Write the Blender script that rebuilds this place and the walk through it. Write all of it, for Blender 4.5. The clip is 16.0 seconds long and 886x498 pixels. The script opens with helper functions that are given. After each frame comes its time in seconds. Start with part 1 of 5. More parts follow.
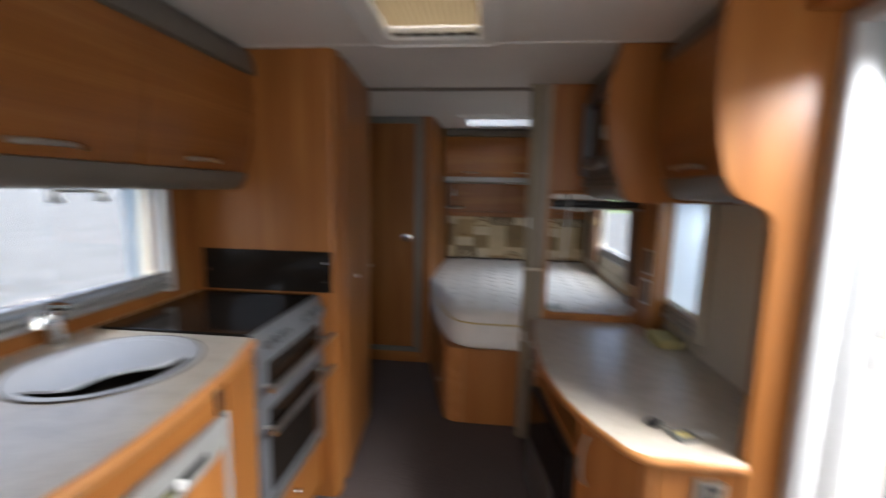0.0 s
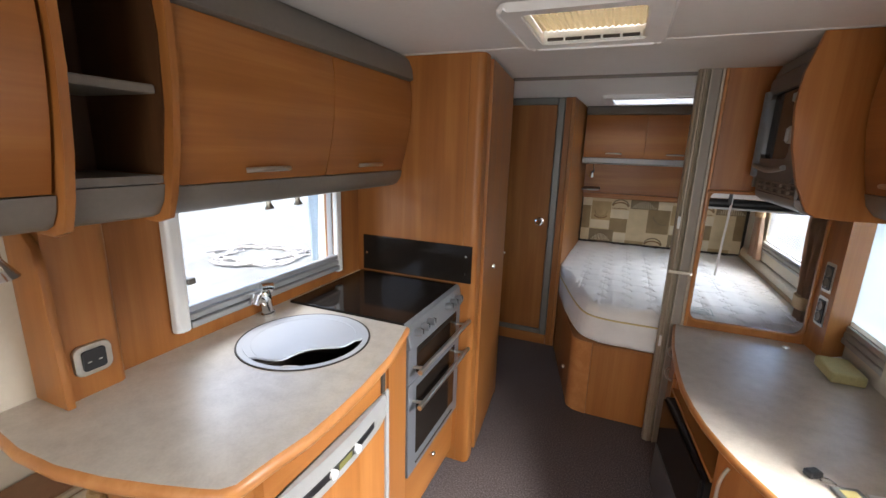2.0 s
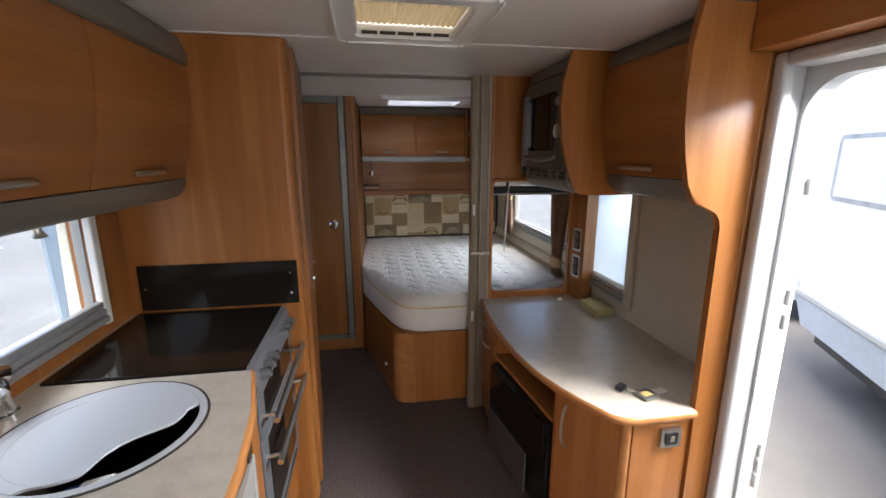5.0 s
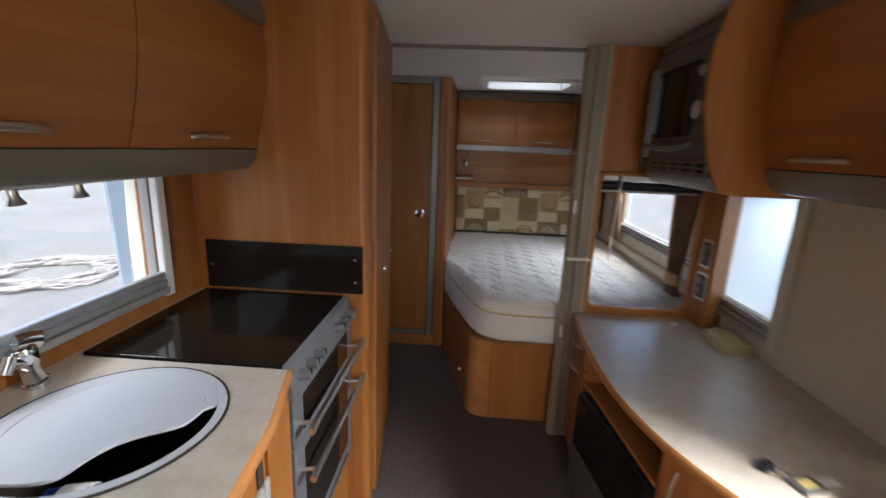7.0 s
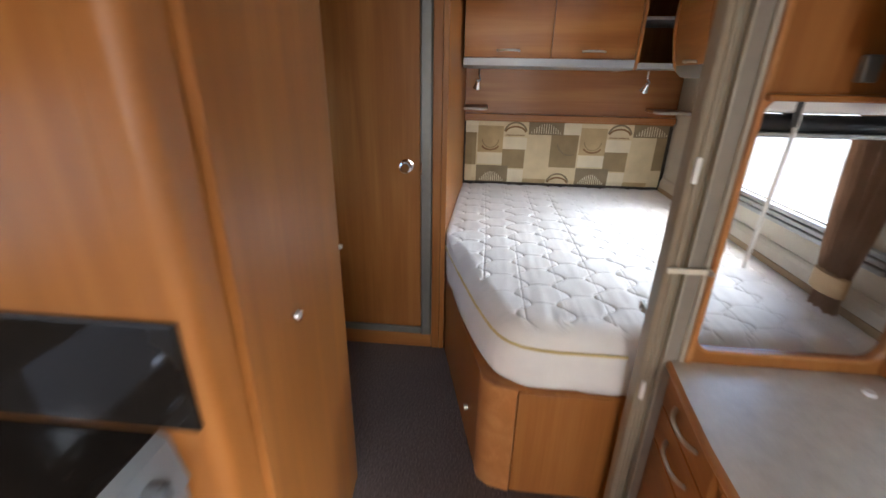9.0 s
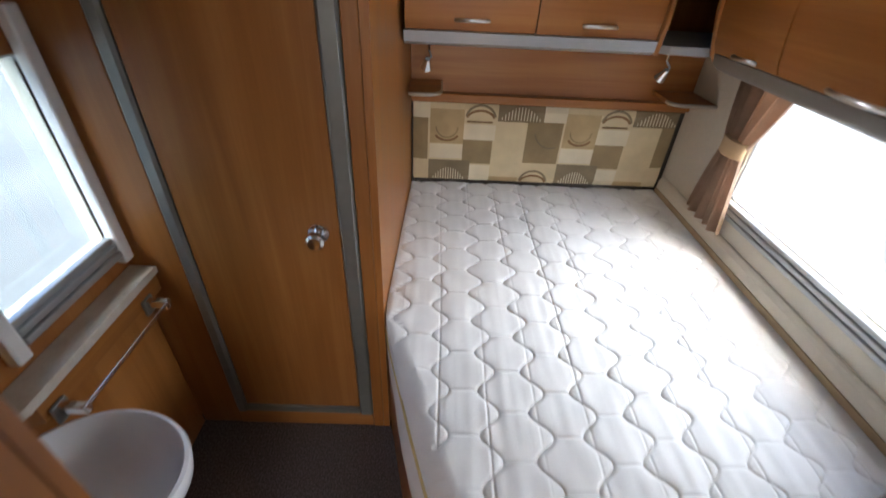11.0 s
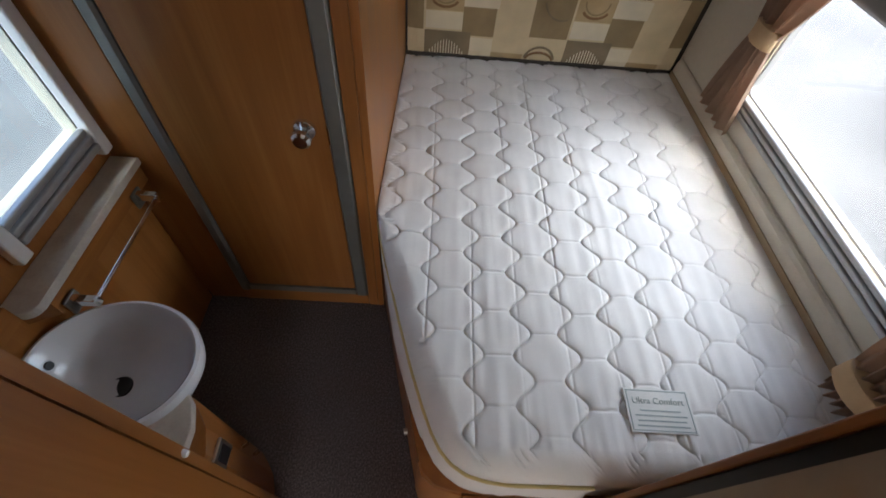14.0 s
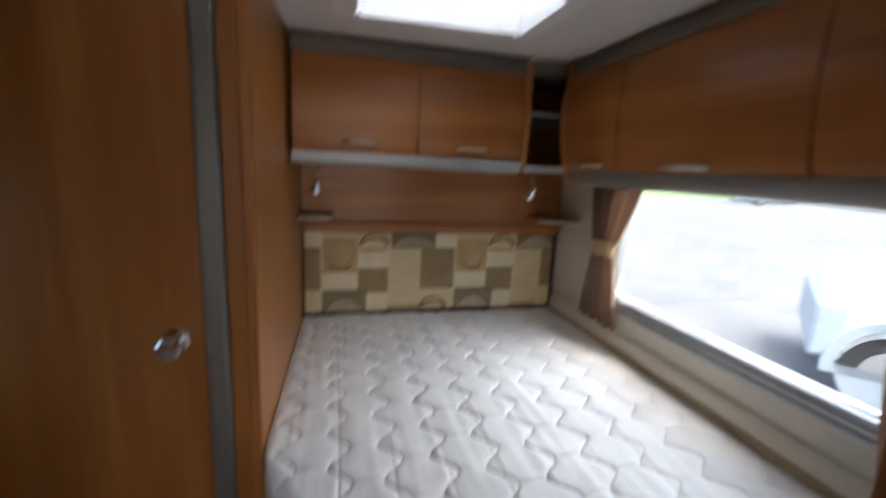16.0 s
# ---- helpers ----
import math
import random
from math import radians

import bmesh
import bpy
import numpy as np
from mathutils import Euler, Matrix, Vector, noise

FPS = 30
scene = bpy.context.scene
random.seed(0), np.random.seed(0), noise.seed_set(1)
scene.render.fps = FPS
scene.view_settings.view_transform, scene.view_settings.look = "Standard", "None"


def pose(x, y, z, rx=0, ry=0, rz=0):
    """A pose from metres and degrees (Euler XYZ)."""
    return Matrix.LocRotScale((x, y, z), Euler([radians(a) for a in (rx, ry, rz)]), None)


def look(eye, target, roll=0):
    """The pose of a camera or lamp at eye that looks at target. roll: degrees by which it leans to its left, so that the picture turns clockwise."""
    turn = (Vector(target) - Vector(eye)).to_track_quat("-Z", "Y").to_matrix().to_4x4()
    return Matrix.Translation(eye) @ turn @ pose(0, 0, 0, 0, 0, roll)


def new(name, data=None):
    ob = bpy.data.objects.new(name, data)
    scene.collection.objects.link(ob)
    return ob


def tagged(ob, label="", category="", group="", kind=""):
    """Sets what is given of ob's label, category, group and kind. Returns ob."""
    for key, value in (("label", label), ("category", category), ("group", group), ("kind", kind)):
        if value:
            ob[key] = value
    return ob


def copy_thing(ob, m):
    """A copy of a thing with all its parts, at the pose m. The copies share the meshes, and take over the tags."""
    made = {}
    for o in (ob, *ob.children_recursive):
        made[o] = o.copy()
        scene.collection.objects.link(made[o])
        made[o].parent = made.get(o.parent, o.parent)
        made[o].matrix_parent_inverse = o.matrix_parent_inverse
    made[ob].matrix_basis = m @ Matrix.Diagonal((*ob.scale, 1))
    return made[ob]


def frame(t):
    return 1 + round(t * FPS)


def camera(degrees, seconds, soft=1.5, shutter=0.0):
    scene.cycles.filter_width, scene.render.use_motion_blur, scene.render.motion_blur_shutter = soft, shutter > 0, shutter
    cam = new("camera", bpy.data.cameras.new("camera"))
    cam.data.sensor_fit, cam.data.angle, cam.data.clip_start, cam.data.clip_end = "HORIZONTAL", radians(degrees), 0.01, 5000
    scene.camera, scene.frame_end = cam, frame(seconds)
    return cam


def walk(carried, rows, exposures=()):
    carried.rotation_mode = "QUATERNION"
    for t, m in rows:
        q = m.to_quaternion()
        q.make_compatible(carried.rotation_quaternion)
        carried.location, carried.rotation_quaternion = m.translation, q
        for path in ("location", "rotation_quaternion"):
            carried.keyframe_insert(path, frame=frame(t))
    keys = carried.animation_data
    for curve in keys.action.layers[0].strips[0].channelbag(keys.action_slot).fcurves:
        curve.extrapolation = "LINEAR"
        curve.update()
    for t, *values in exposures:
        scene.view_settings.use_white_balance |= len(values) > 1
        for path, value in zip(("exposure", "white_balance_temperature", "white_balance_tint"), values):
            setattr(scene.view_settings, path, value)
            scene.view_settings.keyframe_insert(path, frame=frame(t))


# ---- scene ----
cam = camera(92.5, 16.0, 1.5, 0.8)
PATH = [
    (0, (0.781, 0.176, 1.383), (0.582, 2.147, 1.105), 1.2),
    (0.033, (0.769, 0.176, 1.389), (0.527, 2.142, 1.115), 1.3),
    (0.1, (0.745, 0.176, 1.401), (0.416, 2.131, 1.135), 1.5),
    (0.2, (0.712, 0.176, 1.419), (0.247, 2.106, 1.181), 1.8),
    (0.3, (0.684, 0.175, 1.435), (0.178, 2.097, 1.213), 2.1),
    (0.5, (0.659, 0.171, 1.464), (0.069, 2.074, 1.284), 2.3),
    (1, (0.665, 0.147, 1.501), (-0.151, 1.956, 1.25), 1.8),
    (1.5, (0.7, 0.14, 1.511), (-0.114, 1.905, 1.041), 2.1),
    (2, (0.73, 0.112, 1.537), (-0.015, 1.91, 1.076), 1.7),
    (2.5, (0.731, 0.096, 1.536), (-0.024, 1.881, 1.043), 1.6),
    (3, (0.701, 0.116, 1.527), (-0.051, 1.885, 0.974), 1.9),
    (3.3, (0.646, 0.152, 1.521), (0.032, 1.964, 0.939), 3.2),
    (3.5, (0.608, 0.169, 1.52), (0.175, 2.052, 1.002), 3.1),
    (3.7, (0.576, 0.174, 1.52), (0.348, 2.107, 1.06), 0.9),
    (4, (0.505, 0.176, 1.525), (0.574, 2.121, 1.067), -1.3),
    (4.2, (0.45, 0.173, 1.529), (0.671, 2.113, 1.098), -0.1),
    (6.3, (0.437, 0.217, 1.474), (0.802, 2.107, 0.93), 0.3),
    (6.5, (0.448, 0.268, 1.466), (0.668, 2.17, 0.889), 0.1),
    (7, (0.508, 0.437, 1.462), (0.4, 2.38, 1.0), 2.3),
    (7.5, (0.502, 0.642, 1.43), (0.275, 2.544, 0.854), 1.9),
    (7.8, (0.469, 0.808, 1.44), (0.233, 2.73, 0.942), 1.0),
    (8, (0.454, 0.92, 1.446), (0.336, 2.848, 0.928), 0.2),
    (8.2, (0.465, 1.021, 1.438), (0.406, 2.931, 0.848), -0.2),
    (8.5, (0.498, 1.166, 1.418), (0.425, 3.082, 0.849), -0.2),
    (8.7, (0.513, 1.269, 1.413), (0.385, 3.176, 0.823), 0.3),
    (9, (0.521, 1.433, 1.412), (0.358, 3.274, 0.648), 1.1),
    (9.2, (0.514, 1.543, 1.416), (0.422, 3.398, 0.676), 0.7),
    (9.5, (0.501, 1.7, 1.433), (0.464, 3.576, 0.739), 0.5),
    (9.7, (0.504, 1.797, 1.449), (0.543, 3.618, 0.623), 1.6),
    (11.8, (0.522, 2.427, 1.841), (0.583, 3.882, 0.471), 4.7),
    (12, (0.508, 2.424, 1.838), (0.583, 3.76, 0.351), 5.6),
    (12.5, (0.52, 2.404, 1.82), (0.606, 3.599, 0.219), 6.2),
    (13, (0.525, 2.405, 1.823), (0.625, 3.562, 0.195), 7.1),
    (13.5, (0.528, 2.398, 1.825), (0.628, 3.568, 0.205), 7.1),
    (14, (0.533, 2.394, 1.813), (0.624, 3.593, 0.215), 6.7),
    (14.5, (0.553, 2.393, 1.672), (0.696, 3.754, 0.213), 7.7),
    (15, (0.562, 2.358, 1.493), (0.702, 3.984, 0.337), 3.5),
    (15.5, (0.567, 2.309, 1.377), (0.882, 4.117, 0.582), 4.8),
    (15.7, (0.563, 2.304, 1.393), (0.893, 4.182, 0.788), 4.6),
    (15.8, (0.558, 2.303, 1.409), (0.903, 4.211, 0.919), 4.1),
    (15.9, (0.552, 2.303, 1.43), (0.97, 4.207, 0.981), 3.5),
    (15.967, (0.548, 2.303, 1.445), (1.015, 4.206, 1.049), 3.0),
    (16, (0.546, 2.303, 1.452), (1.037, 4.206, 1.082), 2.8),
]
walk(cam, [(t, look(eye, target, roll)) for t, eye, target, roll in PATH], [(0, 3.3), (0.5, 3.55), (1, 3.75), (2.5, 4.0), (4, 3.75), (6.5, 3.4), (8.5, 4.3), (9, 4.65), (9.7, 4.78), (12, 4.1), (13, 3.9), (15, 3.86), (16, 3.8)])

# ---- world and light ----
world = bpy.data.worlds.new("world")
scene.world = world
world.use_nodes = True
wn = world.node_tree
sky = wn.nodes.new("ShaderNodeTexSky")
sky.sky_type, sky.sun_disc = "NISHITA", False
sky.sun_elevation, sky.sun_rotation = radians(65), radians(176)
sky.air_density, sky.dust_density, sky.ozone_density = 0.7, 6.0, 0.5
wn.links.new(sky.outputs["Color"], wn.nodes["Background"].inputs["Color"])
wn.nodes["Background"].inputs["Strength"].default_value = 0.128


def lamp(name, kind, energy, m, color=(1, 1, 1), **more):
    data = bpy.data.lights.new(name, kind)
    data.energy, data.color = energy, color
    for key, value in more.items():
        if key == "size":
            data.shape, data.size, data.size_y = "RECTANGLE", value[0], value[1]
        if key == "angle":
            data.angle = radians(value)
        if key == "spread":
            data.spread = radians(value)
    ob = new(name, data)
    ob.matrix_world = m
    return ob


# overcast sun, wide and soft
lamp("sun", "SUN", 0.5, look((0.25, -3.6, 7.65), (0, 0, 0)), (1.0, 0.95, 0.87), angle=14)
# daylight of the lounge's front window, behind the camera
lamp("front_window_light", "AREA", 1.7, look((1.15, -2.12, 1.15), (0.0, 1.6, 0.75)), (0.95, 0.97, 1.0), size=(0.9, 0.8))
# sky light at the head of the open entrance
lamp("entrance_light", "AREA", 6.2, look((2.22, 0.85, 1.99), (0.2, 0.92, 0.45)), (0.97, 0.98, 1.0), size=(0.85, 0.28), spread=118)
# sky light over the window behind the dresser
lamp("dresser_window_light", "AREA", 1.0, look((1.87, 2.13, 1.56), (1.36, 1.98, 0.80)), (0.90, 0.95, 1.0), size=(0.34, 0.16), spread=115)
# sky light over the window beside the bed
lamp("bed_window_light", "AREA", 5.0, look((3.3, 3.35, 2.2), (1.1, 3.3, 0.85)), (0.93, 0.965, 1.0), size=(2.4, 1.5), spread=140)
# sky light over the kitchen window
lamp("kitchen_window_light", "AREA", 1.4, look((-1.15, 1.30, 2.05), (0.1, 1.30, 0.85)), (0.97, 0.98, 1.0), size=(0.8, 0.4))

# ---- materials ----
def material(name, rough=0.5, metal=0.0, **more):
    m = bpy.data.materials.new(name)
    m.use_nodes = True
    b = m.node_tree.nodes["Principled BSDF"]
    b.inputs["Roughness"].default_value, b.inputs["Metallic"].default_value = rough, metal
    for key, value in more.items():
        b.inputs[key.replace("_", " ")].default_value = value
    return m, m.node_tree.nodes, m.node_tree.links, b


def noise_node(n, l, scale, stretch=(1, 1, 1), detail=4.0, offset=None):
    tc, mp, nz = n.new("ShaderNodeTexCoord"), n.new("ShaderNodeMapping"), n.new("ShaderNodeTexNoise")
    mp.inputs["Scale"].default_value = stretch
    nz.inputs["Scale"].default_value, nz.inputs["Detail"].default_value = scale, detail
    l.new(tc.outputs["Object"], mp.inputs["Vector"])
    l.new(mp.outputs["Vector"], nz.inputs["Vector"])
    return nz


def ramp_node(n, l, source, stops):
    r = n.new("ShaderNodeValToRGB")
    el = r.color_ramp.elements
    while len(el) < len(stops):
        el.new(0.5)
    for e, (p, c) in zip(el, stops):
        e.position, e.color = p, (*c, 1)
    l.new(source, r.inputs["Fac"])
    return r


def bump(n, l, b, source, strength, dist):
    bp = n.new("ShaderNodeBump")
    bp.inputs["Strength"].default_value, bp.inputs["Distance"].default_value = strength, dist
    l.new(source, bp.inputs["Height"])
    l.new(bp.outputs["Normal"], b.inputs["Normal"])


def plain(name, color, rough=0.5, metal=0.0, vary=0.12, scale=30.0, bumpy=0.0, **more):
    """One colour with soft large stains and fine grain."""
    m, n, l, b = material(name, rough, metal, **more)
    big, fine = noise_node(n, l, 3.0, detail=3), noise_node(n, l, scale, detail=6)
    mix = n.new("ShaderNodeMath")
    mix.operation = "ADD"
    l.new(big.outputs["Fac"], mix.inputs[0])
    l.new(fine.outputs["Fac"], mix.inputs[1])
    half = n.new("ShaderNodeMath")
    half.operation = "MULTIPLY"
    half.inputs[1].default_value = 0.5
    l.new(mix.outputs[0], half.inputs[0])
    dark = tuple(c * (1 - vary) for c in color)
    light = tuple(min(1, c * (1 + vary)) for c in color)
    r = ramp_node(n, l, half.outputs[0], ((0.3, dark), (0.7, light)))
    l.new(r.outputs["Color"], b.inputs["Base Color"])
    rr = n.new("ShaderNodeMapRange")
    rr.inputs["To Min"].default_value, rr.inputs["To Max"].default_value = rough * 0.85, min(1, rough * 1.15)
    l.new(fine.outputs["Fac"], rr.inputs["Value"])
    l.new(rr.outputs["Result"], b.inputs["Roughness"])
    if bumpy:
        bump(n, l, b, fine.outputs["Fac"], bumpy, 0.002)
    return m


def wood(name, axis, dark=(0.20, 0.071, 0.015), mid=(0.31, 0.115, 0.027), light=(0.40, 0.166, 0.045), rough=0.35):
    """Cherry-coloured laminate with its grain along one axis."""
    m, n, l, b = material(name, rough, 0.0, Specular_IOR_Level=0.36)
    long = [14.0, 14.0, 14.0]
    long["xyz".index(axis)] = 0.9
    fine = [130.0, 130.0, 130.0]
    fine["xyz".index(axis)] = 3.0
    broad = [4.0, 4.0, 4.0]
    broad["xyz".index(axis)] = 0.5
    a, f, g = (noise_node(n, l, 1.0, s, d) for s, d in ((long, 5), (fine, 3), (broad, 3)))
    a.inputs["Distortion"].default_value = 0.6
    add = n.new("ShaderNodeMath")
    add.operation = "MULTIPLY_ADD"
    add.inputs[1].default_value = 0.28
    l.new(f.outputs["Fac"], add.inputs[0])
    l.new(a.outputs["Fac"], add.inputs[2])
    more = n.new("ShaderNodeMath")
    more.operation = "MULTIPLY_ADD"
    more.inputs[1].default_value = 0.35
    l.new(g.outputs["Fac"], more.inputs[0])
    l.new(add.outputs[0], more.inputs[2])
    r = ramp_node(n, l, more.outputs[0], ((0.52, tuple(0.6 * a_ + 0.4 * b_ for a_, b_ in zip(dark, mid))), (0.8, mid), (1.08, tuple(0.7 * a_ + 0.3 * b_ for a_, b_ in zip(light, mid)))))
    l.new(r.outputs["Color"], b.inputs["Base Color"])
    rr = n.new("ShaderNodeMapRange")
    rr.inputs["To Min"].default_value, rr.inputs["To Max"].default_value = rough * 0.8, rough * 1.25
    l.new(a.outputs["Fac"], rr.inputs["Value"])
    l.new(rr.outputs["Result"], b.inputs["Roughness"])
    bump(n, l, b, f.outputs["Fac"], 0.06, 0.001)
    return m


def carpet(name):
    m, n, l, b = material(name, 0.95)
    fine, spot, big = noise_node(n, l, 520, detail=2), noise_node(n, l, 150, detail=6), noise_node(n, l, 3, detail=3)
    r = ramp_node(n, l, spot.outputs["Fac"], ((0.36, (0.060, 0.046, 0.043)), (0.5, (0.100, 0.079, 0.075)), (0.64, (0.18, 0.148, 0.142))))
    mx = n.new("ShaderNodeMix")
    mx.data_type, mx.blend_type = "RGBA", "MULTIPLY"
    mx.inputs["Factor"].default_value = 0.5
    r2 = ramp_node(n, l, big.outputs["Fac"], ((0.3, (0.7, 0.7, 0.7)), (0.7, (1, 1, 1))))
    l.new(r.outputs["Color"], mx.inputs[6])
    l.new(r2.outputs["Color"], mx.inputs[7])
    l.new(mx.outputs[2], b.inputs["Base Color"])
    bump(n, l, b, fine.outputs["Fac"], 0.45, 0.003)
    return m


def worktop_stone(name):
    """Mottled beige-grey laminate with a satin sheen."""
    m, n, l, b = material(name, 0.33, Specular_IOR_Level=0.85)
    cloud, fleck = noise_node(n, l, 19, detail=8), noise_node(n, l, 160, detail=3)
    cloud.inputs["Roughness"].default_value = 0.65
    r = ramp_node(n, l, cloud.outputs["Fac"], ((0.28, (0.46, 0.405, 0.33)), (0.5, (0.54, 0.485, 0.405)), (0.72, (0.605, 0.55, 0.465))))
    mx = n.new("ShaderNodeMix")
    mx.data_type, mx.blend_type = "RGBA", "MULTIPLY"
    mx.inputs["Factor"].default_value = 0.35
    r2 = ramp_node(n, l, fleck.outputs["Fac"], ((0.35, (0.82, 0.8, 0.78)), (0.6, (1, 1, 1))))
    l.new(r.outputs["Color"], mx.inputs[6])
    l.new(r2.outputs["Color"], mx.inputs[7])
    l.new(mx.outputs[2], b.inputs["Base Color"])
    rr = n.new("ShaderNodeMapRange")
    rr.inputs["To Min"].default_value, rr.inputs["To Max"].default_value = 0.30, 0.38
    l.new(cloud.outputs["Fac"], rr.inputs["Value"])
    l.new(rr.outputs["Result"], b.inputs["Roughness"])
    bump(n, l, b, fleck.outputs["Fac"], 0.05, 0.001)
    return m


def cloth(name, color, vary=0.12, weave=700.0, strength=0.3):
    m, n, l, b = material(name, 0.9)
    w, big = noise_node(n, l, weave, (1, 1, 0.6), 2), noise_node(n, l, 9, detail=4)
    add = n.new("ShaderNodeMath")
    add.operation = "MULTIPLY_ADD"
    add.inputs[1].default_value = 0.5
    l.new(w.outputs["Fac"], add.inputs[0])
    l.new(big.outputs["Fac"], add.inputs[2])
    r = ramp_node(n, l, add.outputs[0], ((0.55, tuple(c * (1 - vary) for c in color)), (0.95, tuple(min(1, c * (1 + vary)) for c in color))))
    l.new(r.outputs["Color"], b.inputs["Base Color"])
    bump(n, l, b, w.outputs["Fac"], strength, 0.001)
    return m


def print_cloth(name, colors):
    """Woven cloth with large irregular blotches in several colours."""
    m, n, l, b = material(name, 0.9)
    w, big = noise_node(n, l, 700, detail=2), noise_node(n, l, 14, detail=2)
    big.inputs["Distortion"].default_value = 1.5
    r = ramp_node(n, l, big.outputs["Fac"], tuple((0.36 + 0.085 * i, c) for i, c in enumerate(colors)))
    r.color_ramp.interpolation = "CONSTANT"
    l.new(r.outputs["Color"], b.inputs["Base Color"])
    bump(n, l, b, w.outputs["Fac"], 0.3, 0.001)
    return m


def clear(name, tint=(1, 1, 1), rough=0.0):
    """A thin acrylic pane: clear, with a weak reflection."""
    m, n, l, b = material(name)
    n.remove(b)
    tr, gl, mx = (n.new("ShaderNode" + k) for k in ("BsdfTransparent", "BsdfGlossy", "MixShader"))
    tr.inputs["Color"].default_value = (*tint, 1)
    gl.inputs["Roughness"].default_value = rough
    mx.inputs["Fac"].default_value = 0.04
    l.new(tr.outputs["BSDF"], mx.inputs[1])
    l.new(gl.outputs["BSDF"], mx.inputs[2])
    l.new(mx.outputs["Shader"], n["Material Output"].inputs["Surface"])
    return m


def lets_light(name, color, share=0.6):
    """Thin blind or skylight sheet: partly translucent."""
    m, n, l, b = material(name, 0.7)
    b.inputs["Base Color"].default_value = (*color, 1)
    tl, mx = n.new("ShaderNodeBsdfTranslucent"), n.new("ShaderNodeMixShader")
    tl.inputs["Color"].default_value = (*color, 1)
    mx.inputs["Fac"].default_value = share
    l.new(b.outputs["BSDF"], mx.inputs[1])
    l.new(tl.outputs["BSDF"], mx.inputs[2])
    l.new(mx.outputs["Shader"], n["Material Output"].inputs["Surface"])
    return m


WOOD_Z, WOOD_Y, WOOD_X = wood("wood_upright", "z"), wood("wood_lengthwise", "y"), wood("wood_across", "x")
WOOD_EDGE = wood("wood_edging", "y", (0.33, 0.125, 0.035), (0.42, 0.175, 0.055), (0.50, 0.235, 0.085), 0.3)
# the same cherry, with the shade inside the shelf bay put into its colour
WOOD_SHADED = wood("wood_shaded_inside", "z", (0.045, 0.018, 0.006), (0.07, 0.028, 0.009), (0.10, 0.042, 0.014), 0.5)
WOOD_DOOR = wood("wood_door", "z", (0.18, 0.063, 0.014), (0.27, 0.102, 0.025), (0.345, 0.145, 0.040), 0.34)
CARPET, STONE = carpet("carpet"), worktop_stone("worktop_laminate")
CREAM = plain("cream_wall_board", (0.60, 0.55, 0.44), 0.6, vary=0.05, scale=60, bumpy=0.1)
WHITE_BOARD = plain("ceiling_board", (0.72, 0.70, 0.66), 0.55, vary=0.04, scale=40, bumpy=0.08)
WHITE = plain("white_plastic", (0.78, 0.78, 0.75), 0.35, vary=0.05)
GREY = plain("grey_brown_laminate", (0.155, 0.135, 0.11), 0.42, vary=0.1, scale=80)
TAUPE = plain("taupe_metal_profile", (0.30, 0.255, 0.185), 0.38, 0.15, vary=0.1)
STEEL_FRAME = plain("grey_metal_trim", (0.20, 0.20, 0.185), 0.35, 0.5, vary=0.1)
SILVER = plain("silver_paint", (0.38, 0.385, 0.38), 0.36, 0.4, vary=0.06)
CHROME = plain("chrome", (0.75, 0.75, 0.75), 0.1, 1.0, vary=0.04)
NICKEL = plain("brushed_nickel", (0.55, 0.52, 0.46), 0.3, 1.0, vary=0.08)
BLACK_GLASS = plain("black_glass", (0.013, 0.010, 0.008), 0.08, vary=0.2, Specular_IOR_Level=0.2)
BLACK = plain("black_plastic", (0.012, 0.012, 0.013), 0.35, vary=0.2)
# for parts that are dark themselves, and for shade painted into recesses
DARK = plain("dark_parts_and_recess_shade", (0.03, 0.022, 0.015), 0.7, vary=0.2)
PORCELAIN = plain("white_moulded_basin", (0.78, 0.78, 0.77), 0.15, vary=0.03)
LID = plain("sink_lid", (0.52, 0.54, 0.57), 0.45, 0.0, vary=0.02)
MATTRESS = cloth("mattress_ticking", (0.76, 0.745, 0.705), 0.05, 500, 0.25)
PIPING = cloth("mattress_piping", (0.62, 0.50, 0.22), 0.1)
CURTAIN = cloth("curtain_cloth", (0.38, 0.255, 0.175), 0.15)
CURTAIN_TIE = cloth("curtain_tie", (0.50, 0.34, 0.18), 0.1)
FAB_CREAM = cloth("fabric_cream", (0.60, 0.48, 0.29), 0.1)
FAB_PALE = cloth("fabric_pale", (0.66, 0.57, 0.40), 0.08)
FAB_TAUPE = cloth("fabric_taupe", (0.28, 0.20, 0.10), 0.15)
FAB_GREY = cloth("fabric_grey", (0.22, 0.165, 0.095), 0.18)
FAB_GOLD = cloth("fabric_gold", (0.42, 0.30, 0.15), 0.15)
FAB_BROWN = cloth("fabric_brown", (0.22, 0.12, 0.05), 0.15)
BROWN_SEAT = cloth("brown_seat_cloth", (0.31, 0.175, 0.095), 0.15)
BENCH_CLOTH = print_cloth("bench_patterned_cloth", ((0.30, 0.20, 0.08), (0.44, 0.33, 0.17), (0.52, 0.46, 0.34), (0.30, 0.27, 0.22)))
PANE = clear("acrylic_pane", (0.80, 0.845, 0.87))
PANE_DIM = clear("tinted_acrylic_pane", (0.58, 0.66, 0.70))
DOOR_WHITE = plain("door_lining_plastic", (0.46, 0.48, 0.49), 0.4, vary=0.05)
COOKER = plain("cooker_grey_steel", (0.20, 0.21, 0.225), 0.36, 0.5, vary=0.06)
FRIDGE_GREY = plain("fridge_pale_grey", (0.31, 0.31, 0.295), 0.36, 0.1, vary=0.05)
